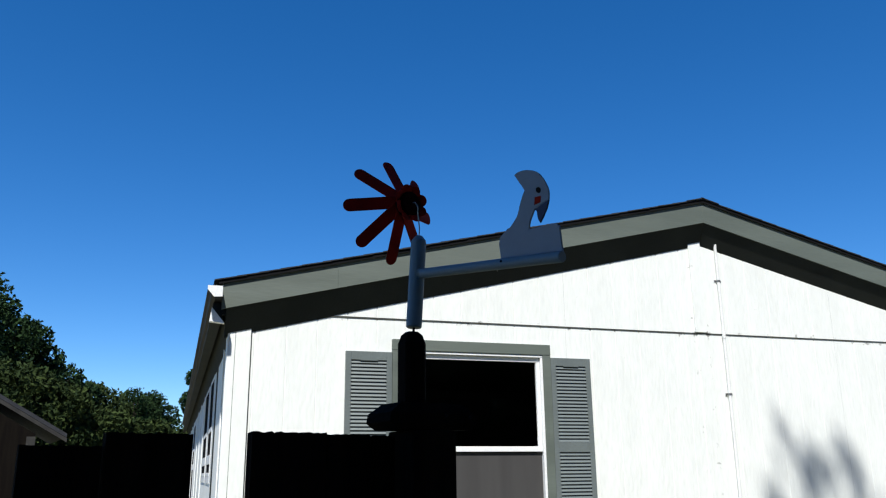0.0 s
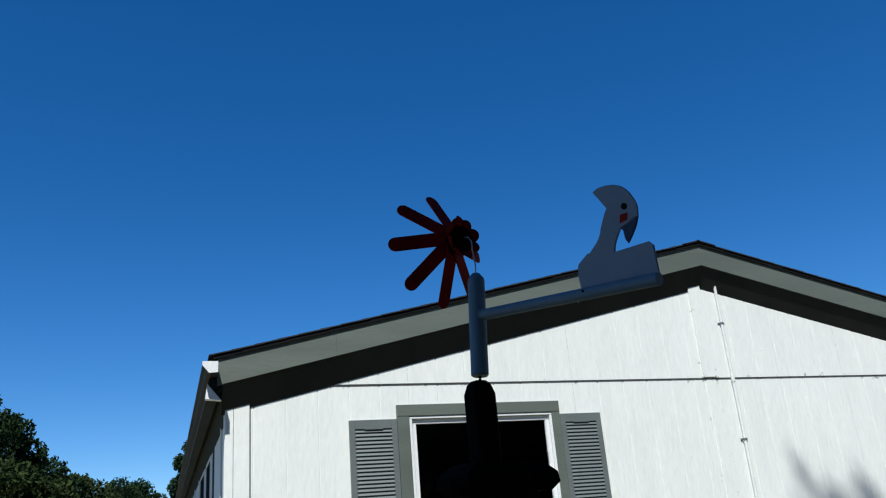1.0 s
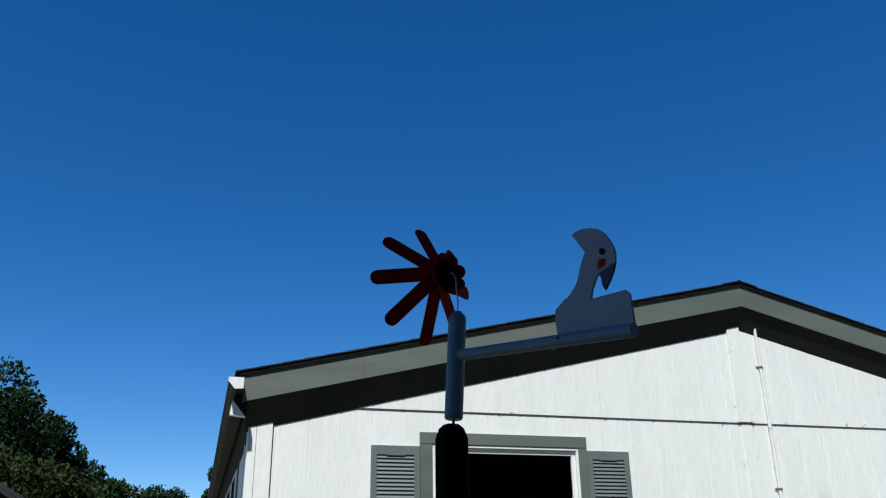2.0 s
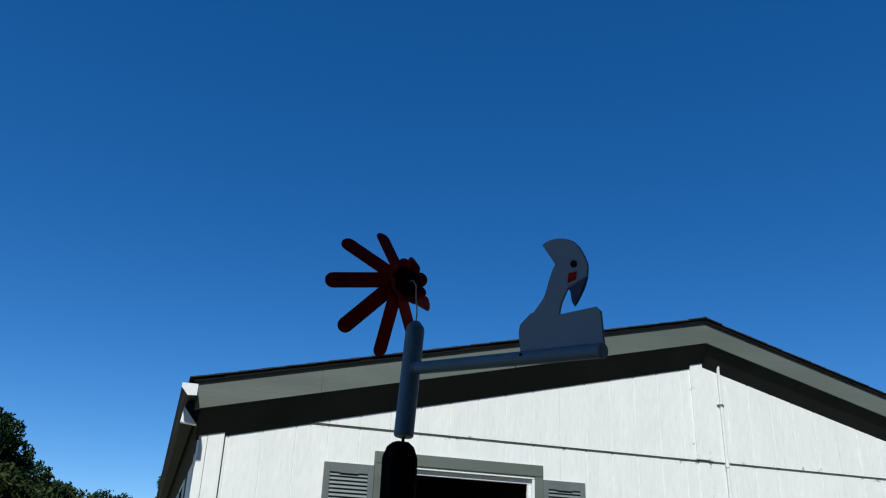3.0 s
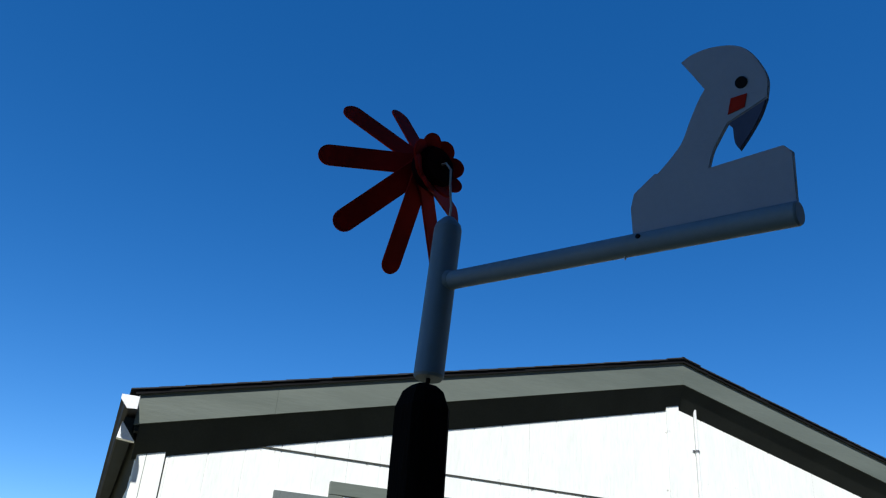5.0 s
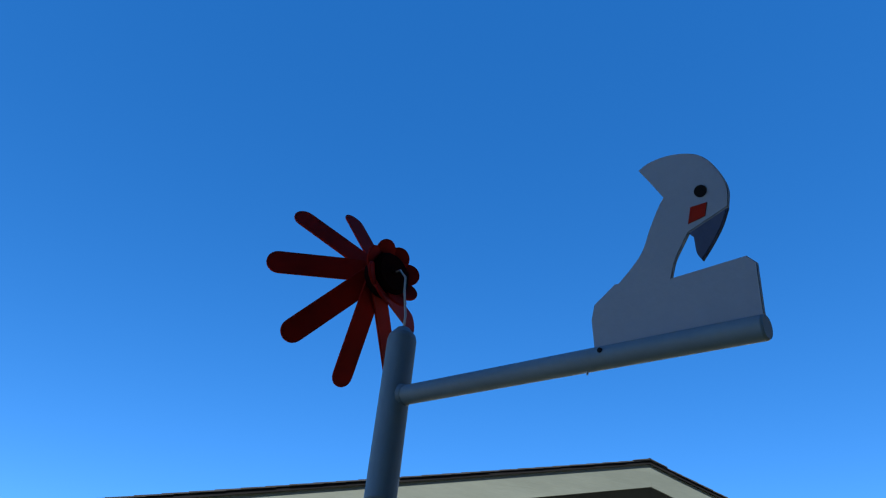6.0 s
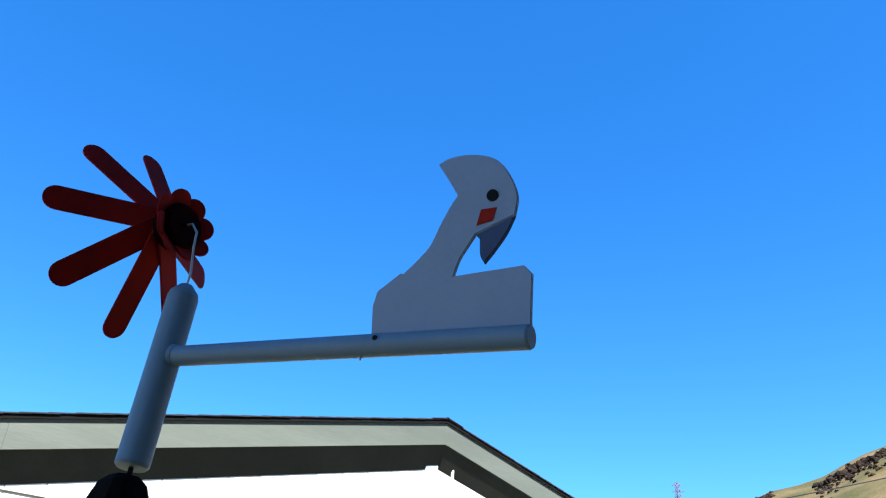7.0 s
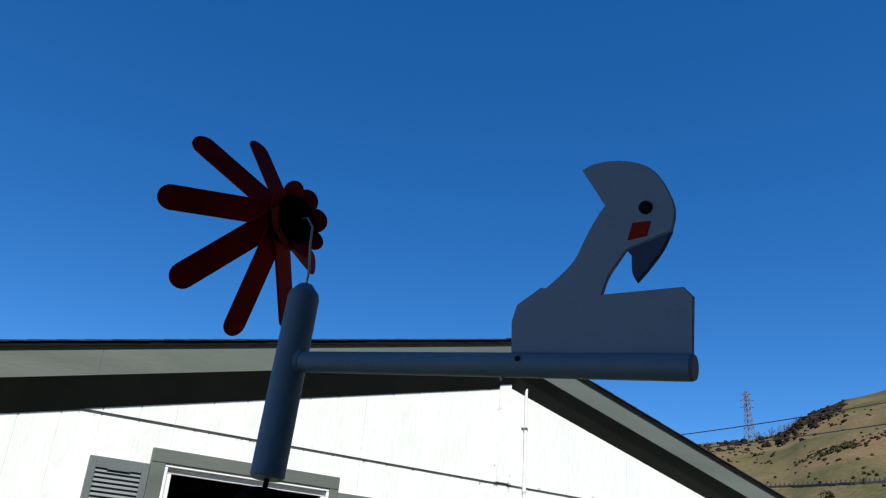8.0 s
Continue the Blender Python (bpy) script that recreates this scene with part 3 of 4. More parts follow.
whirligig = thing("whirligig", lean(1.815), "wooden bird whirligig with red stick blades on a pale grey arm", "whirligig")
tz0, tz1 = 1.815, 1.9615
R0 = 0.0120
part("upright", tube(bmesh.new(), [lean(tz0), lean(tz0 + 0.002), lean(tz1 - 0.011), lean(tz1 - 0.007), lean(tz1)], [R0 - 0.0015, R0, R0, R0 - 0.001, 0.0055], 96), M_DOWEL, whirligig, "pale grey round dowel with a bevelled top", smooth=False)


def arm(u, up=0.0, n=0.0):
    return vane(u, 1.8995 - 0.110 * u + up, n - 0.035 * u)


part("arm", tube(bmesh.new(), [arm(0.006), arm(0.2920), arm(0.2935)], [0.0076, 0.0076, 0.0068], 72), M_DOWEL, whirligig, "pale grey dowel arm", smooth=False)
part("glue_ring", tube(bmesh.new(), [arm(0.0105), arm(0.0138)], [0.0092, 0.0080], 20), M_DOWEL, whirligig)
part("screw", tube(bmesh.new(), [arm(0.191, 0.002, 0.006), arm(0.191, 0.002, 0.0083)], [0.0017, 0.0017], 10), M_BLACK, whirligig, "small dark screw head")
part("screw_tip", tube(bmesh.new(), [arm(0.176, -0.0070), arm(0.176, -0.0098)], [0.0011, 0.0006], 8), M_STEEL, whirligig, "point of the screw under the arm")
part("pin", tube(bmesh.new(), [lean(1.74), lean(1.82)], [0.0019, 0.0019], 10), M_BLACK, whirligig, "thin dark steel pin")


def curve_through(points, steps=5):
    """A smooth closed outline through corner points; a third value of 1 keeps a corner sharp."""
    out = []
    k = len(points)
    for i in range(k):
        p0, p1, p2, p3 = (points[(i + j) % k] for j in (-1, 0, 1, 2))
        a, b, c, d = (Vector(p[:2]) for p in (p0, p1, p2, p3))
        m1 = (c - a) / 2 if len(p1) < 3 else (c - b)
        m2 = (d - b) / 2 if len(p2) < 3 else (c - b)
        if len(p1) > 2 and len(p2) > 2:
            out.append(tuple(b))
            continue
        for s in range(steps):
            t = s / steps
            q = (2 * t**3 - 3 * t**2 + 1) * b + (t**3 - 2 * t**2 + t) * m1 + (3 * t**2 - 2 * t**3) * c + (t**3 - t**2) * m2
            out.append(tuple(q))
    return out


def sheet(outline, near, thick, bevel=0.0006):
    """A cut-out board in the vane's plane; outline in millimetres (along the arm, height over 1.8 m)."""
    bm = prism(bmesh.new(), outline, lambda a, b, d: vane(a / 1000, 1.8 + b / 1000, near - d - 0.005 + 0.31 * (b - 113) / 1000), thick)
    if bevel:
        rim = [e for e in bm.edges if len(e.link_faces) == 2 and any(len(f.verts) > 4 for f in e.link_faces)]
        bmesh.ops.bevel(bm, geom=rim, offset=bevel, segments=2, affect="EDGES")
    return bm


S = 1
BIRD = [(181.0, 90.1, S), (183.5, 106.3, S), (188.0, 114.6, S), (191.5, 116.4, S), (205.0, 120.4, S), (212.0, 123.9), (221.8, 129.5), (230.8, 136.1), (239.8, 147.7), (248.5, 157.7), (253.9, 162.6, S), (249.5, 172.2), (242.7, 185.8, S), (251.7, 187.6), (265.5, 186.2), (279.5, 180.9), (287.6, 173.3), (292.7, 162.0), (294.3, 151.6), (291.0, 141.5, S), (263.2, 135.7, S), (256.4, 129.1), (250.1, 122.5), (244.9, 113.7, S), (292.5, 111.0, S), (297.2, 105.2, S), (292.7, 79.7, S), (291.4, 68, S), (180.8, 80, S)]
part("bird_board", sheet(curve_through(BIRD), 0.0040, 0.0026), M_PALE, whirligig, "flat cut-out bird with crested head")
BACK = [(181.6, 90.1, S), (183.0, 107.0, S), (187.0, 116.6, S), (205.0, 124.4, S), (242.3, 114.2, S), (235.3, 76, S), (181.4, 82, S)]
part("backing", sheet(curve_through(BACK), 0.0012, 0.0032), M_PALE, whirligig, "backing board behind the breast")
BEAK = [(290.9, 141.1, S), (284.0, 131.9), (274.6, 123.2), (266.8, 117.1, S), (264.7, 122.8), (265.7, 132.2, S), (263.3, 135.3, S)]
part("beak", sheet(curve_through(BEAK), 0.0043, 0.0030), M_BEAK, whirligig, "blue-grey beak")
eye = [(278 + 4.0 * math.cos(q), 156.5 + 3.6 * math.sin(q)) for q in (2 * math.pi * i / 24 for i in range(24))]
part("eye", sheet(eye, 0.0047, 0.0012, 0), M_BLACK, whirligig, "round black eye")
CHEEK = [(269.2, 149.6, S), (279.8, 148.6, S), (276.2, 141.2, S), (264.8, 140.6, S)]
part("cheek", sheet(curve_through(CHEEK), 0.0045, 0.001, 0), M_CHEEK, whirligig, "red cheek patch")

# the rotor: axle wire bent up from the upright, hub, eight sticks swept forwards
HUB_Z, ROOT_F, TIP_F, TIP_R = 2.019, 0.032, 0.078, 0.088
part("axle", tube(bmesh.new(), [lean(1.94), lean(1.975), vane(-0.001, 1.997, -0.004), vane(0.001, 2.010, -0.002), vane(-0.004, HUB_Z - 0.001), vane(-0.012, HUB_Z), vane(-0.070, HUB_Z)], [0.0010] * 7, 10), M_WIRE, whirligig, "bent wire axle", smooth=True)
rotor = part("hub", tube(bmesh.new(), [vane(-0.011, HUB_Z), vane(-0.014, HUB_Z), vane(-0.030, HUB_Z), vane(-0.038, HUB_Z)], [0.0165, 0.0195, 0.0185, 0.010], 28), M_HUB, whirligig, "round dark hub")
part("washer", tube(bmesh.new(), [vane(-0.0095, HUB_Z), vane(-0.0115, HUB_Z)], [0.0035, 0.0035], 16), M_HUB, whirligig)


def stick():
    """A rounded craft stick along +x, flat in xy."""
    length, half = 0.1355, 0.0104
    left = [(half - half * math.cos(q), half * math.sin(q)) for q in (math.pi * (i / 10 - 0.5) for i in range(11))]
    right = [(length - half + half * math.cos(q), half * math.sin(q)) for q in (math.pi * (0.5 - i / 10) for i in range(11))]
    bm = prism(bmesh.new(), left + right, lambda a, b, d: (a, b, d - 0.0011), 0.0022)
    rim = [e for e in bm.edges if any(len(f.verts) > 4 for f in e.link_faces)]
    bmesh.ops.bevel(bm, geom=rim, offset=0.0004, segments=1, affect="EDGES")
    return bm


stick_me = bpy.data.meshes.new("blade")
bm = stick()
bm.to_mesh(stick_me)
bm.free()
stick_me.materials.append(M_RED)
for i in range(8):
    az = radians(38 + 45 * i)
    radial = N * math.cos(az) + Vector((0, 0, math.sin(az)))
    root = vane(-ROOT_F, HUB_Z) + radial * 0.006
    tip = vane(-TIP_F, HUB_Z) + radial * TIP_R
    d = (tip - root).normalized()
    side = d.cross(U).normalized()
    up = d.cross(side)
    m = Matrix((d, side, up)).transposed().to_4x4()
    m.translation = tip - d * 0.1355 + side * 0.006 + U * (0.0012 * (i % 2))
    linked("blade", stick_me, whirligig, "red painted craft stick" if i == 0 else "", at=m)

# stake, post and fence, dark with stain
FD = Vector((0.966, 0.258, 0)).normalized()  # along the fence
FN = Vector((FD.y, -FD.x, 0))
FROT = math.degrees(math.atan2(FD.y, FD.x))
SX = AX + N * 0.009
stake = thing("stake", (SX.x, SX.y, 1.66), "dark square wooden stake with chamfered top on the fence post", "stake")
bm = bmesh.new()
prev = None
for z, h in ((1.655, 0.0176), (1.790, 0.0176), (1.803, 0.0135), (1.808, 0.0085)):
    c = 0.35 * h
    ring = [(h, -h + c), (h, h - c), (h - c, h), (-h + c, h), (-h, h - c), (-h, -h + c), (-h + c, -h), (h - c, -h)]
    vs = [bm.verts.new(Vector((SX.x, SX.y, z)) + FD * a + FN * b) for a, b in ring]
    if prev:
        for j in range(8):
            bm.faces.new((prev[j], prev[(j + 1) % 8], vs[(j + 1) % 8], vs[j]))
    else:
        bm.faces.new(vs)
    prev = vs
bm.faces.new(prev)
bmesh.ops.recalc_face_normals(bm, faces=bm.faces[:])
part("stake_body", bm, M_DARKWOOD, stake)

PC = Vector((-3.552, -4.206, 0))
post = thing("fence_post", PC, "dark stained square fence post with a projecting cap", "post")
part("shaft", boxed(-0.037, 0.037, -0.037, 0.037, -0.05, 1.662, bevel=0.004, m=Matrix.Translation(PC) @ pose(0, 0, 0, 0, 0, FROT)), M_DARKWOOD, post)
bm = bmesh.new()
for z, a, b in ((1.663, 0.060, 0.034), (1.673, 0.074, 0.036), (1.686, 0.072, 0.035), (1.701, 0.052, 0.028)):
    vs = [bm.verts.new(PC + FD * p * a + FN * q * b + Vector((0, 0, z))) for p, q in ((-1, -1), (1, -1), (1, 1), (-1, 1))]
    if z == 1.663:
        bm.faces.new(vs)
    else:
        for j in range(4):
            bm.faces.new((prev[j], prev[(j + 1) % 4], vs[(j + 1) % 4], vs[j]))
    prev = vs
bm.faces.new(prev)
bmesh.ops.recalc_face_normals(bm, faces=bm.faces[:])
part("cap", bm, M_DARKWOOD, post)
for a, z in ((0.020, 1.683), (0.062, 1.681)):
    part("nail_head", tube(bmesh.new(), [PC + FD * a + FN * 0.034 + Vector((0, 0, z)), PC + FD * a + FN * 0.0375 + Vector((0, 0, z))], [0.003, 0.003], 8), M_BLACK, post)

fence = thing("board_fence", PC + FD * -0.6, "dark stained board fence with uneven tops", "fence")
F0 = Vector((-3.801, -4.256, 0))


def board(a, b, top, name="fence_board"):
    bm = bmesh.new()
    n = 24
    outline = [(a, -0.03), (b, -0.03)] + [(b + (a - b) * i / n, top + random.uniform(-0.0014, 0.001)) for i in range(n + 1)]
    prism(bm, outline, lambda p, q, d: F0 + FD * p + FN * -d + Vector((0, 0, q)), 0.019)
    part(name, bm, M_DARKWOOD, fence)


board(0.0, 0.108, 1.658)
board(0.110, 0.217, 1.656)
board(-0.183, -0.078, 1.654)
board(-0.276, -0.186, 1.638)
for z in (0.35, 1.25):
    bm = boxed(-0.274, 0.21, 0.0, 0.04, z, z + 0.09, bevel=0.003, m=Matrix.Translation(F0) @ pose(0, 0, 0, 0, 0, FROT) @ Matrix.Translation((0, 0.021, 0)))
    part("fence_rail", bm, M_DARKWOOD, fence)


# ------------------------------------------------------------------ trees
def leaf_cloud(seed, blobs, count, size):
    """Leaves as small bent quads scattered in the outer part of several uneven clumps."""
    rng = np.random.default_rng(seed)
    vs, fs = [], []
    vol = np.array([b[1] ** 2 for b in blobs])
    pick = rng.choice(len(blobs), count, p=vol / vol.sum())
    for k in pick:
        c, r = blobs[k]
        d = rng.normal(size=3)
        d /= np.linalg.norm(d)
        rr = r * (0.55 + 0.5 * rng.random() ** 0.6) * (1 + 0.25 * noise.noise(Vector(d * 2.3) + Vector((k, seed, 0))))
        p = np.array(c) + d * rr * np.array((1, 1, 0.85))
        a = rng.normal(size=3)
        a /= np.linalg.norm(a)
        b = np.cross(a, rng.normal(size=3))
        b /= np.linalg.norm(b)
        s = size * rng.uniform(0.6, 1.3)
        n = np.cross(a, b)
        i = len(vs)
        vs += [tuple(p - a * s), tuple(p + b * s * 0.5 + n * s * 0.15), tuple(p + a * s), tuple(p - b * s * 0.5 + n * s * 0.15)]
        fs.append((i, i + 1, i + 2, i + 3))
    return vs, fs


def tree(name, base, height, spread, seed, leaf, label, count=5000, size=0.16, bottom=0.3, bulk=1.0, category="tree", dense=False):
    rng = random.Random(seed)
    base = Vector(base)
    ob = thing(name, base, label, category)
    top = base + Vector((rng.uniform(-0.3, 0.3), rng.uniform(-0.3, 0.3), height * 0.9))
    mid = base.lerp(top, 0.5) + Vector((rng.uniform(-0.2, 0.2), rng.uniform(-0.2, 0.2), 0))
    bm = tube(bmesh.new(), [base - Vector((0, 0, 0.1)), base + Vector((0, 0, 0.3)), mid, top], [0.035 * height, 0.026 * height, 0.016 * height, 0.004 * height], 10)
    blobs = []
    n = 16
    for i in range(n):
        f = bottom + (1 - bottom) * (i + 0.5) / n * 0.88
        a = i * 2.4 + rng.uniform(-0.4, 0.4)
        reach = spread * (1.05 - 0.75 * abs((f - bottom) / (1 - bottom) - 0.35)) * rng.uniform(0.45, 0.9) * (0.75 if i % 3 else 1.0)
        c = base + Vector((math.cos(a) * reach, math.sin(a) * reach, height * f))
        r = spread * rng.uniform(0.30, 0.50) * bulk
        r = min(r, height - (c.z - base.z)) if c.z - base.z + r > height else r
        blobs.append((tuple(c), max(r, 0.2 * spread)))
        q = base.lerp(top, max(0.15, f - 0.18))
        tube(bm, [q, q.lerp(c, 0.55) + Vector((0, 0, -0.05 * reach)), c], [0.010 * height, 0.006 * height, 0.002 * height], 6)
    part("trunk", bm, M_BARK, ob)
    vs, fs = leaf_cloud(seed, blobs, count, size)
    me = bpy.data.meshes.new("crown")
    me.from_pydata(vs, [], fs)
    me.materials.append(leaf)
    crown = linked("crown", me, ob)
    return ob


TREES = [  # azimuth, distance, top's elevation, spread, leaf
    (-14.3, 27, 14.3, 2.0, M_LEAF_DARK), (-11.4, 29, 11.5, 1.7, M_LEAF_DARK), (-9.1, 31, 9.8, 1.5, M_LEAF_DARK),
    (-6.7, 33, 7.0, 1.4, M_LEAF_DARK), (-4.9, 36, 6.2, 1.6, M_LEAF_LIGHT), (-2.9, 44, 5.6, 1.7, M_LEAF_DARK), (-1.4, 46, 5.4, 1.6, M_LEAF_DARK),
    (2.1, 34, 9.1, 1.0, M_LEAF_DARK), (3.9, 40, 6.7, 2.0, M_LEAF_DARK),
    (-12.0, 23, 7.9, 1.9, M_LEAF_LIGHT), (-8.8, 24, 6.9, 1.6, M_LEAF_LIGHT), (-6.1, 25, 5.1, 1.3, M_LEAF_LIGHT), (-3.5, 30, 4.3, 1.3, M_LEAF_LIGHT), (-1.1, 32, 3.7, 1.2, M_LEAF_LIGHT), (1.5, 34, 3.9, 1.3, M_LEAF_LIGHT),
]
for i, (az, dist, el, spread, leaf) in enumerate(TREES):
    h = EYE_Z + dist * math.tan(radians(el))
    dark = leaf is M_LEAF_DARK
    tree("tree" if dark else "bush", polar(az, dist), h, spread, 10 + i, leaf, "dark green leafy tree beyond the yard" if dark else "yellow-green sunlit bush below the trees", 13000, 0.088, 0.12 if not dark else 0.22, 1.15, "tree" if dark else "bush")

# trees added out of view behind the viewer to shade the fence and speckle the gable
tree("unseen_shade_tree", (-5.2, -8.1, 0), 9.0, 2.6, 77, M_LEAF_DARK, "unseen broad leafy tree added to shade the fence", 26000, 0.16, 0.42, 1.5)
tree("unseen_tree", (-0.85, -5.9, 0), 11.6, 1.8, 91, M_LEAF_DARK, "unseen slender leafy tree added to cast the gable's leaf shadow", 2600, 0.12, 0.45, 0.85)

# added out of view to darken the window's reflections and cut skylight from behind
for i, (x, y, h, w) in enumerate(((-8.5, -13.0, 10.5, 3.8), (-1.5, -15.0, 12.0, 4.2), (5.5, -14.0, 10.0, 3.8))):
    tree("unseen_tree", (x, y, 0), h, w, 120 + i, M_LEAF_DARK, "unseen tall tree added to darken the window's reflections", 9000, 0.26, 0.15, 1.5)

# ------------------------------------------------------------------ shed beyond the fence
shed = thing("shed", polar(-12.0, 10), "small dark brown shed with grey trim beyond the fence", "shed")
c = polar(-12.4, 10.0)
right, ahead = Vector((math.cos(radians(12.4)), math.sin(radians(12.4)), 0)), Vector((-math.sin(radians(12.4)), math.cos(radians(12.4)), 0))


def shed_at(a, z, d):
    return c + right * a + ahead * d + Vector((0, 0, z))


EAVE, EZ = 0.94, 1.99
g = [(-0.62, 0), (0.62, 0), (0.62, 2.08), (0, 2.44), (-0.62, 2.08)]
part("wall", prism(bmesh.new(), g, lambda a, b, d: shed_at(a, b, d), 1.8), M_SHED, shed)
for s in (-1, 1):
    o = [(0, EZ + EAVE * 0.58), (s * EAVE, EZ), (s * EAVE, EZ + 0.045), (0, EZ + EAVE * 0.58 + 0.045)]
    part("roof_slope", prism(bmesh.new(), [(a, b + 0.052) for a, b in o], lambda a, b, d: shed_at(a, b, d - 0.03), 2.0), M_SHINGLE, shed)
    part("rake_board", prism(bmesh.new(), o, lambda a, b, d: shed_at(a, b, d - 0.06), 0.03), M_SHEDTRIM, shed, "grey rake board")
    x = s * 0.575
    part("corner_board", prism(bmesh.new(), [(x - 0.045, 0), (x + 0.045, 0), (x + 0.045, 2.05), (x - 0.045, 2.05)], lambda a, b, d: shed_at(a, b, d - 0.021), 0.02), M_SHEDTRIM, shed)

# ------------------------------------------------------------------ distance: tower, cables, guardrail, scrub, rocks
base = polar(54.53, 530)
base.z = ground_z(base.x, base.y) - 1
top_z = EYE_Z + 530 * math.tan(radians(14.78))
H = top_z - base.z
tower = thing("transmission_tower", base, "grey steel lattice transmission tower on the ridge", "tower")


def bars(segments, r):
    bm = bmesh.new()
    for p, q in segments:
        tube(bm, [p, q], [r, r], 4)
    return bm


def leg_at(sx, sy, f):
    w = 1.9 * (1 - f) ** 1.3 + 0.9
    return base + Vector((sx * w, sy * w, H * f))


corners = [(-1, -1), (1, -1), (1, 1), (-1, 1)]
levels = [0, 0.17, 0.32, 0.45, 0.56, 0.66, 0.75, 0.83, 0.91, 1.0]
for q in corners:
    part("leg", bars([(leg_at(*q, a), leg_at(*q, b)) for a, b in zip(levels, levels[1:])], 0.22), M_TOWER, tower)
for i in range(4):
    p, q = corners[i], corners[(i + 1) % 4]
    seg = []
    for a, b in zip(levels, levels[1:]):
        seg += [(leg_at(*p, a), leg_at(*q, b)), (leg_at(*q, a), leg_at(*p, b)), (leg_at(*p, b), leg_at(*q, b))]
    part("bracing", bars(seg, 0.11), M_TOWER, tower)
for f in (0.70, 0.83, 0.95):
    t = base + Vector((0, 0, H * f))
    w = 4.0 if f < 0.9 else 3.2
    d = Vector((math.cos(radians(53)), -math.sin(radians(53)), 0)) * w
    part("cross_arm", bars([(t - d, t + d), (t - d, t + Vector((0, 0, 1.4))), (t + d, t + Vector((0, 0, 1.4)))], 0.16), M_TOWER, tower)

WIRES = [((42.6, 110, 11.0), (75.6, 92, 15.5)), ((42.6, 110, 10.2), (75.6, 92, 14.05))]
ends = []
for (a0, d0, e0), (a1, d1, e1) in WIRES:
    p, q = polar(a0, d0, EYE_Z + d0 * math.tan(radians(e0))), polar(a1, d1, EYE_Z + d1 * math.tan(radians(e1)))
    ends.append((p, q))
    line = thing("overhead_cable", p, "thin black overhead cable between utility poles", "cable", "overhead cables")
    part("strand", tube(bmesh.new(), [p.lerp(q, i / 24) - Vector((0, 0, 0.9 * math.sin(math.pi * i / 24))) for i in range(25)], [0.06] * 25, 6), M_CABLE, line)
for j in (0, 1):
    p = ends[0][j]
    gz = ground_z(p.x, p.y)
    pole = thing("utility_pole", (p.x, p.y, gz), "brown wooden utility pole carrying the cables", "pole")
    part("shaft", tube(bmesh.new(), [(p.x, p.y, gz - 0.5), (p.x, p.y, p.z + 0.5)], [0.18, 0.12], 10), M_BARK, pole)

rail = thing("guardrail", on_hill(59.6, 9.4), "long grey roadside guardrail on posts across the hillside", "guardrail")
track = []
for i in range(61):
    az = 53.1 + i * 0.27
    el = 8.90 + (az - 55.8) * 0.050
    p = on_hill(az, el - 0.12)
    track.append(p)
bm = bmesh.new()
for p, q in zip(track, track[1:]):
    d = q - p
    n = Vector((d.y, -d.x, 0)).normalized() * 0.1
    vs = [bm.verts.new(v) for v in (p + Vector((0, 0, -0.05)), q + Vector((0, 0, -0.05)), q + Vector((0, 0, 0.45)), p + Vector((0, 0, 0.45)))]
    ws = [bm.verts.new(v.co + n) for v in vs]
    bm.faces.new(vs)
    bm.faces.new(ws[::-1])
    for j in range(4):
        bm.faces.new((vs[j], ws[j], ws[(j + 1) % 4], vs[(j + 1) % 4]))
part("beam", bm, M_RAIL, rail)
for p in track:
    part("post", boxed(p.x - 0.13, p.x + 0.13, p.y - 0.13, p.y + 0.13, min(ground_z(p.x, p.y), p.z) - 0.8, p.z + 0.98), M_RAIL, rail)


def clumps(name, spots, material, label, category, seed, size, leafy=True, leaves=150):
    """Many small clumps on the hillside, joined: nobody could count them."""
    rng = np.random.default_rng(seed)
    vs, fs = [], []
    for az, el, s in spots:
        p = on_hill(az, el)
        if leafy:
            v, f = leaf_cloud(int(rng.integers(1e6)), [((p.x, p.y, p.z + s * 0.5), s), ((p.x + s * 0.8, p.y, p.z + s * 0.35), s * 0.7)], leaves, size)
        else:
            bm = bmesh.new()
            bmesh.ops.create_icosphere(bm, subdivisions=2, radius=s)
            off = Vector(rng.random(3) * 50)
            for w in bm.verts:
                w.co *= 1 + 0.8 * noise.noise(w.co * (1.6 / s) + off)
                w.co.z *= 0.85
                w.co += p
            bm.verts.index_update()
            v = [tuple(w.co) for w in bm.verts]
            f = [tuple(w.index for w in q.verts) for q in bm.faces]
            bm.free()
        k = len(vs)
        vs += v
        fs += [tuple(i + k for i in q) for q in f]
    me = bpy.data.meshes.new(name)
    me.from_pydata(vs, [], fs)
    me.materials.append(material)
    tagged(new(name, me), label, category, kind="stuff")


rr = np.random.default_rng(5)
ridge = lambda az: float(np.interp(az, RIDGE_AZ, RIDGE_EL))
spots = []
for i in range(800):  # outcrops under the ridge line
    az = rr.choice([rr.uniform(56.2, 60.4), rr.uniform(63.0, 69.6), rr.uniform(49.6, 55.6)], p=[0.42, 0.48, 0.10])
    drop = abs(rr.normal(0.0, 0.38)) + (0.30 if az > 62.6 else 0.02)
    spots.append((az, ridge(az) - drop, rr.uniform(0.3, 1.35) ** 1.4 * (1.3 if drop < 0.6 else 0.75)))
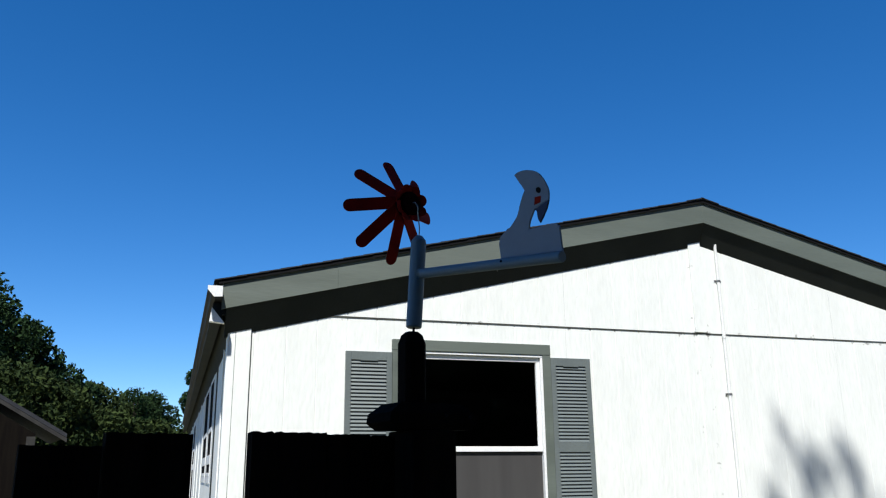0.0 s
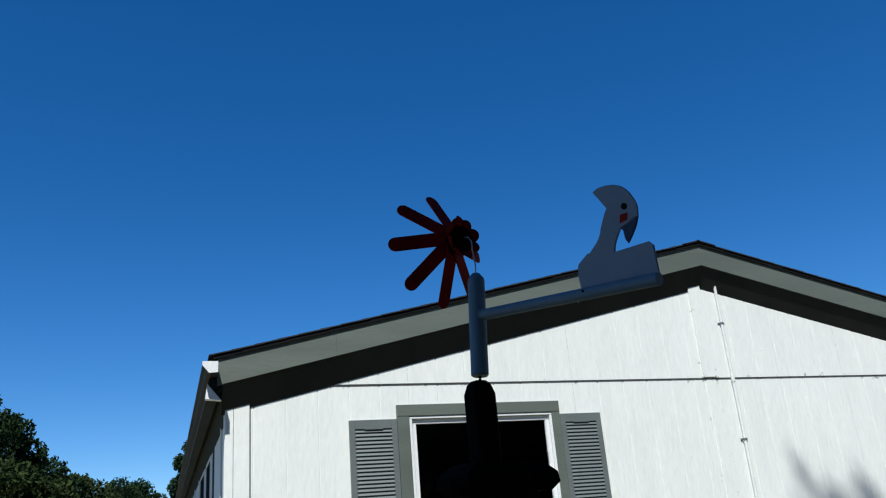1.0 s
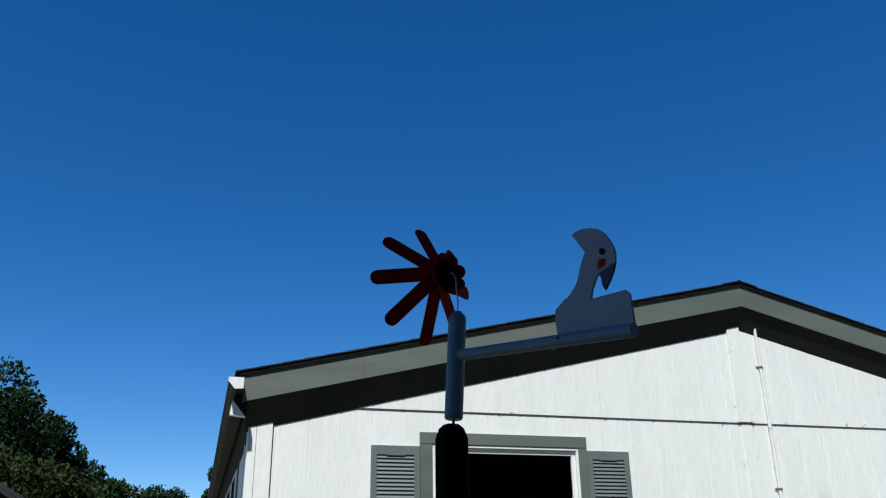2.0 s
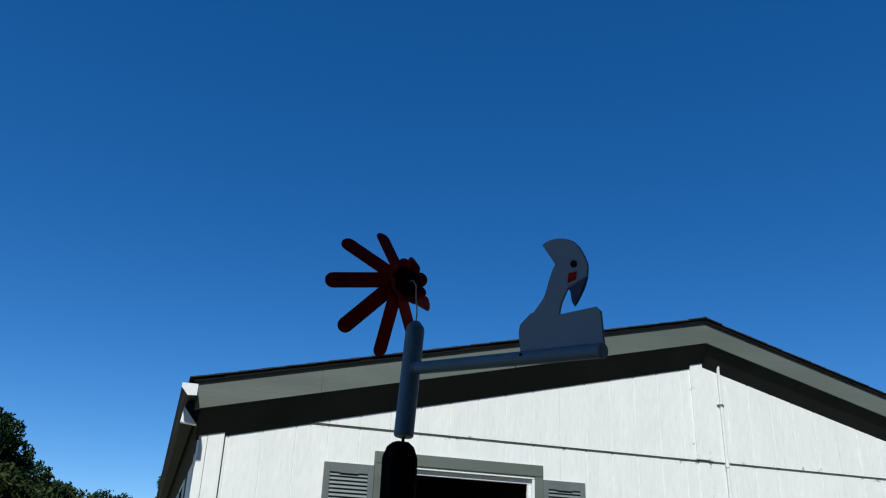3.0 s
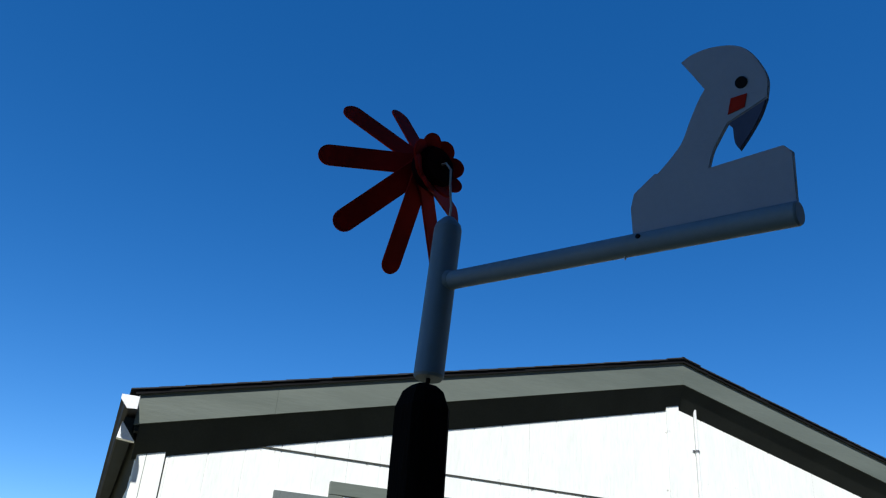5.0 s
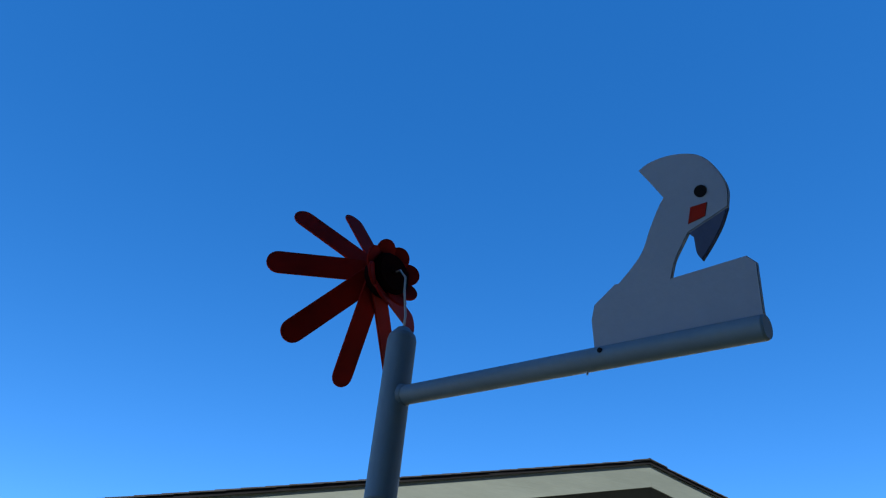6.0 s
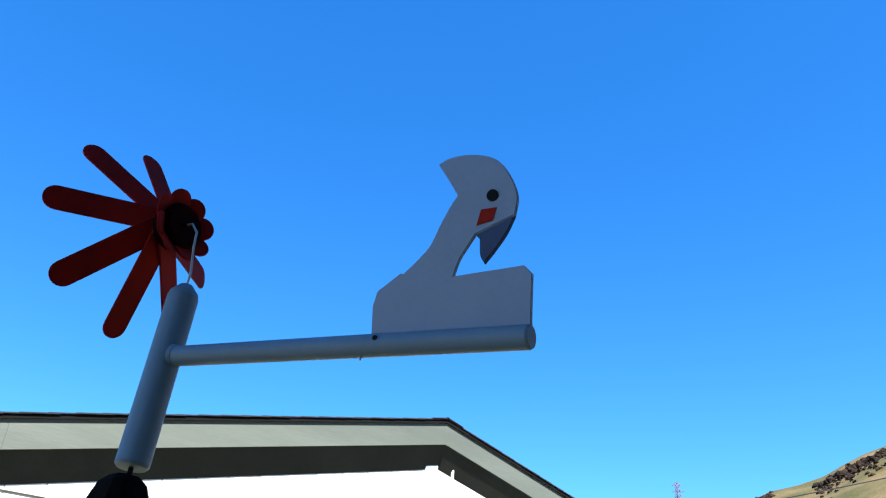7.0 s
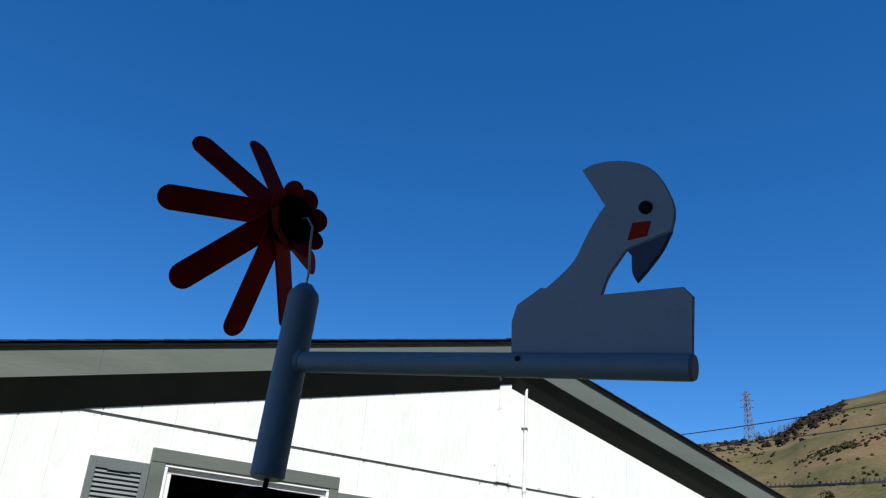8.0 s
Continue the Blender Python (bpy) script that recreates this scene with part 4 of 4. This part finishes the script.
for i in range(110):  # a broken band lower down
    az = rr.uniform(57.1, 63.1)
    spots.append((az, 10.7 + (az - 58.6) * 0.33 + rr.normal(0, 0.16), rr.uniform(0.18, 0.6)))
for i in range(70):
    az = rr.uniform(50.6, 56.1)
    spots.append((az, 10.75 + rr.normal(0, 0.3), rr.uniform(0.2, 0.7)))
clumps("rock_outcrops", spots, M_ROCK, "dark brown rock outcrops along the hill's ridge", "rocks", 8, 0.3, leafy=False)
spots = [(rr.uniform(48.6, 69.6), rr.uniform(8.7, 13.6), rr.uniform(0.10, 0.34)) for i in range(120)]
spots += [(az, 10.7 + (az - 58.6) * 0.33 + rr.normal(0, 0.10), rr.uniform(0.3, 0.8)) for az in rr.uniform(58.2, 60.6, 26)]
spots += [(az, ridge(az) - 0.10, rr.uniform(0.4, 1.0)) for az in rr.uniform(54.9, 57.9, 40)]
clumps("hill_scrub", spots, M_LEAF_HILL, "low olive scrub scattered over the hillside", "scrub", 9, 0.3)
spots = [(az, 7.5 + rr.normal(0, 0.2), rr.uniform(0.8, 1.7)) for az in np.concatenate((rr.uniform(57.0, 60.2, 26), rr.uniform(64.2, 68.1, 24), rr.uniform(60.2, 64.2, 6)))]
clumps("roadside_shrubs", spots, M_LEAF_ROAD, "dark olive-green shrubs below the guardrail", "shrubs", 12, 0.22, leaves=420)

# leafless thicket on the ridge beside the tower
bm = bmesh.new()
for i in range(70):
    az = rr.uniform(54.8, 57.8)
    p = on_hill(az, ridge(az) - 0.06)
    tall = rr.uniform(2.5, 6.0) * (0.6 + 0.4 * math.sin((az - 54.8) / 3.0 * math.pi))
    lean = Vector((rr.normal(0, 0.18), rr.normal(0, 0.18), 1))
    q = p + lean * tall
    tube(bm, [p - Vector((0, 0, 0.5)), p + lean * tall * 0.5, q], [0.10, 0.07, 0.03], 4)
    for k in range(6):
        c = p + lean * tall * rr.uniform(0.25, 0.8)
        tube(bm, [c, c + Vector((rr.normal(0, 0.28), rr.normal(0, 0.28), rr.uniform(0.2, 0.5))) * tall * 0.6], [0.05, 0.02], 3)
me = bpy.data.meshes.new("bare_thicket")
bm.to_mesh(me)
bm.free()
me.materials.append(M_TWIG)
tagged(new("bare_thicket", me), "leafless grey-brown thicket on the ridge beside the tower", "thicket", kind="stuff")
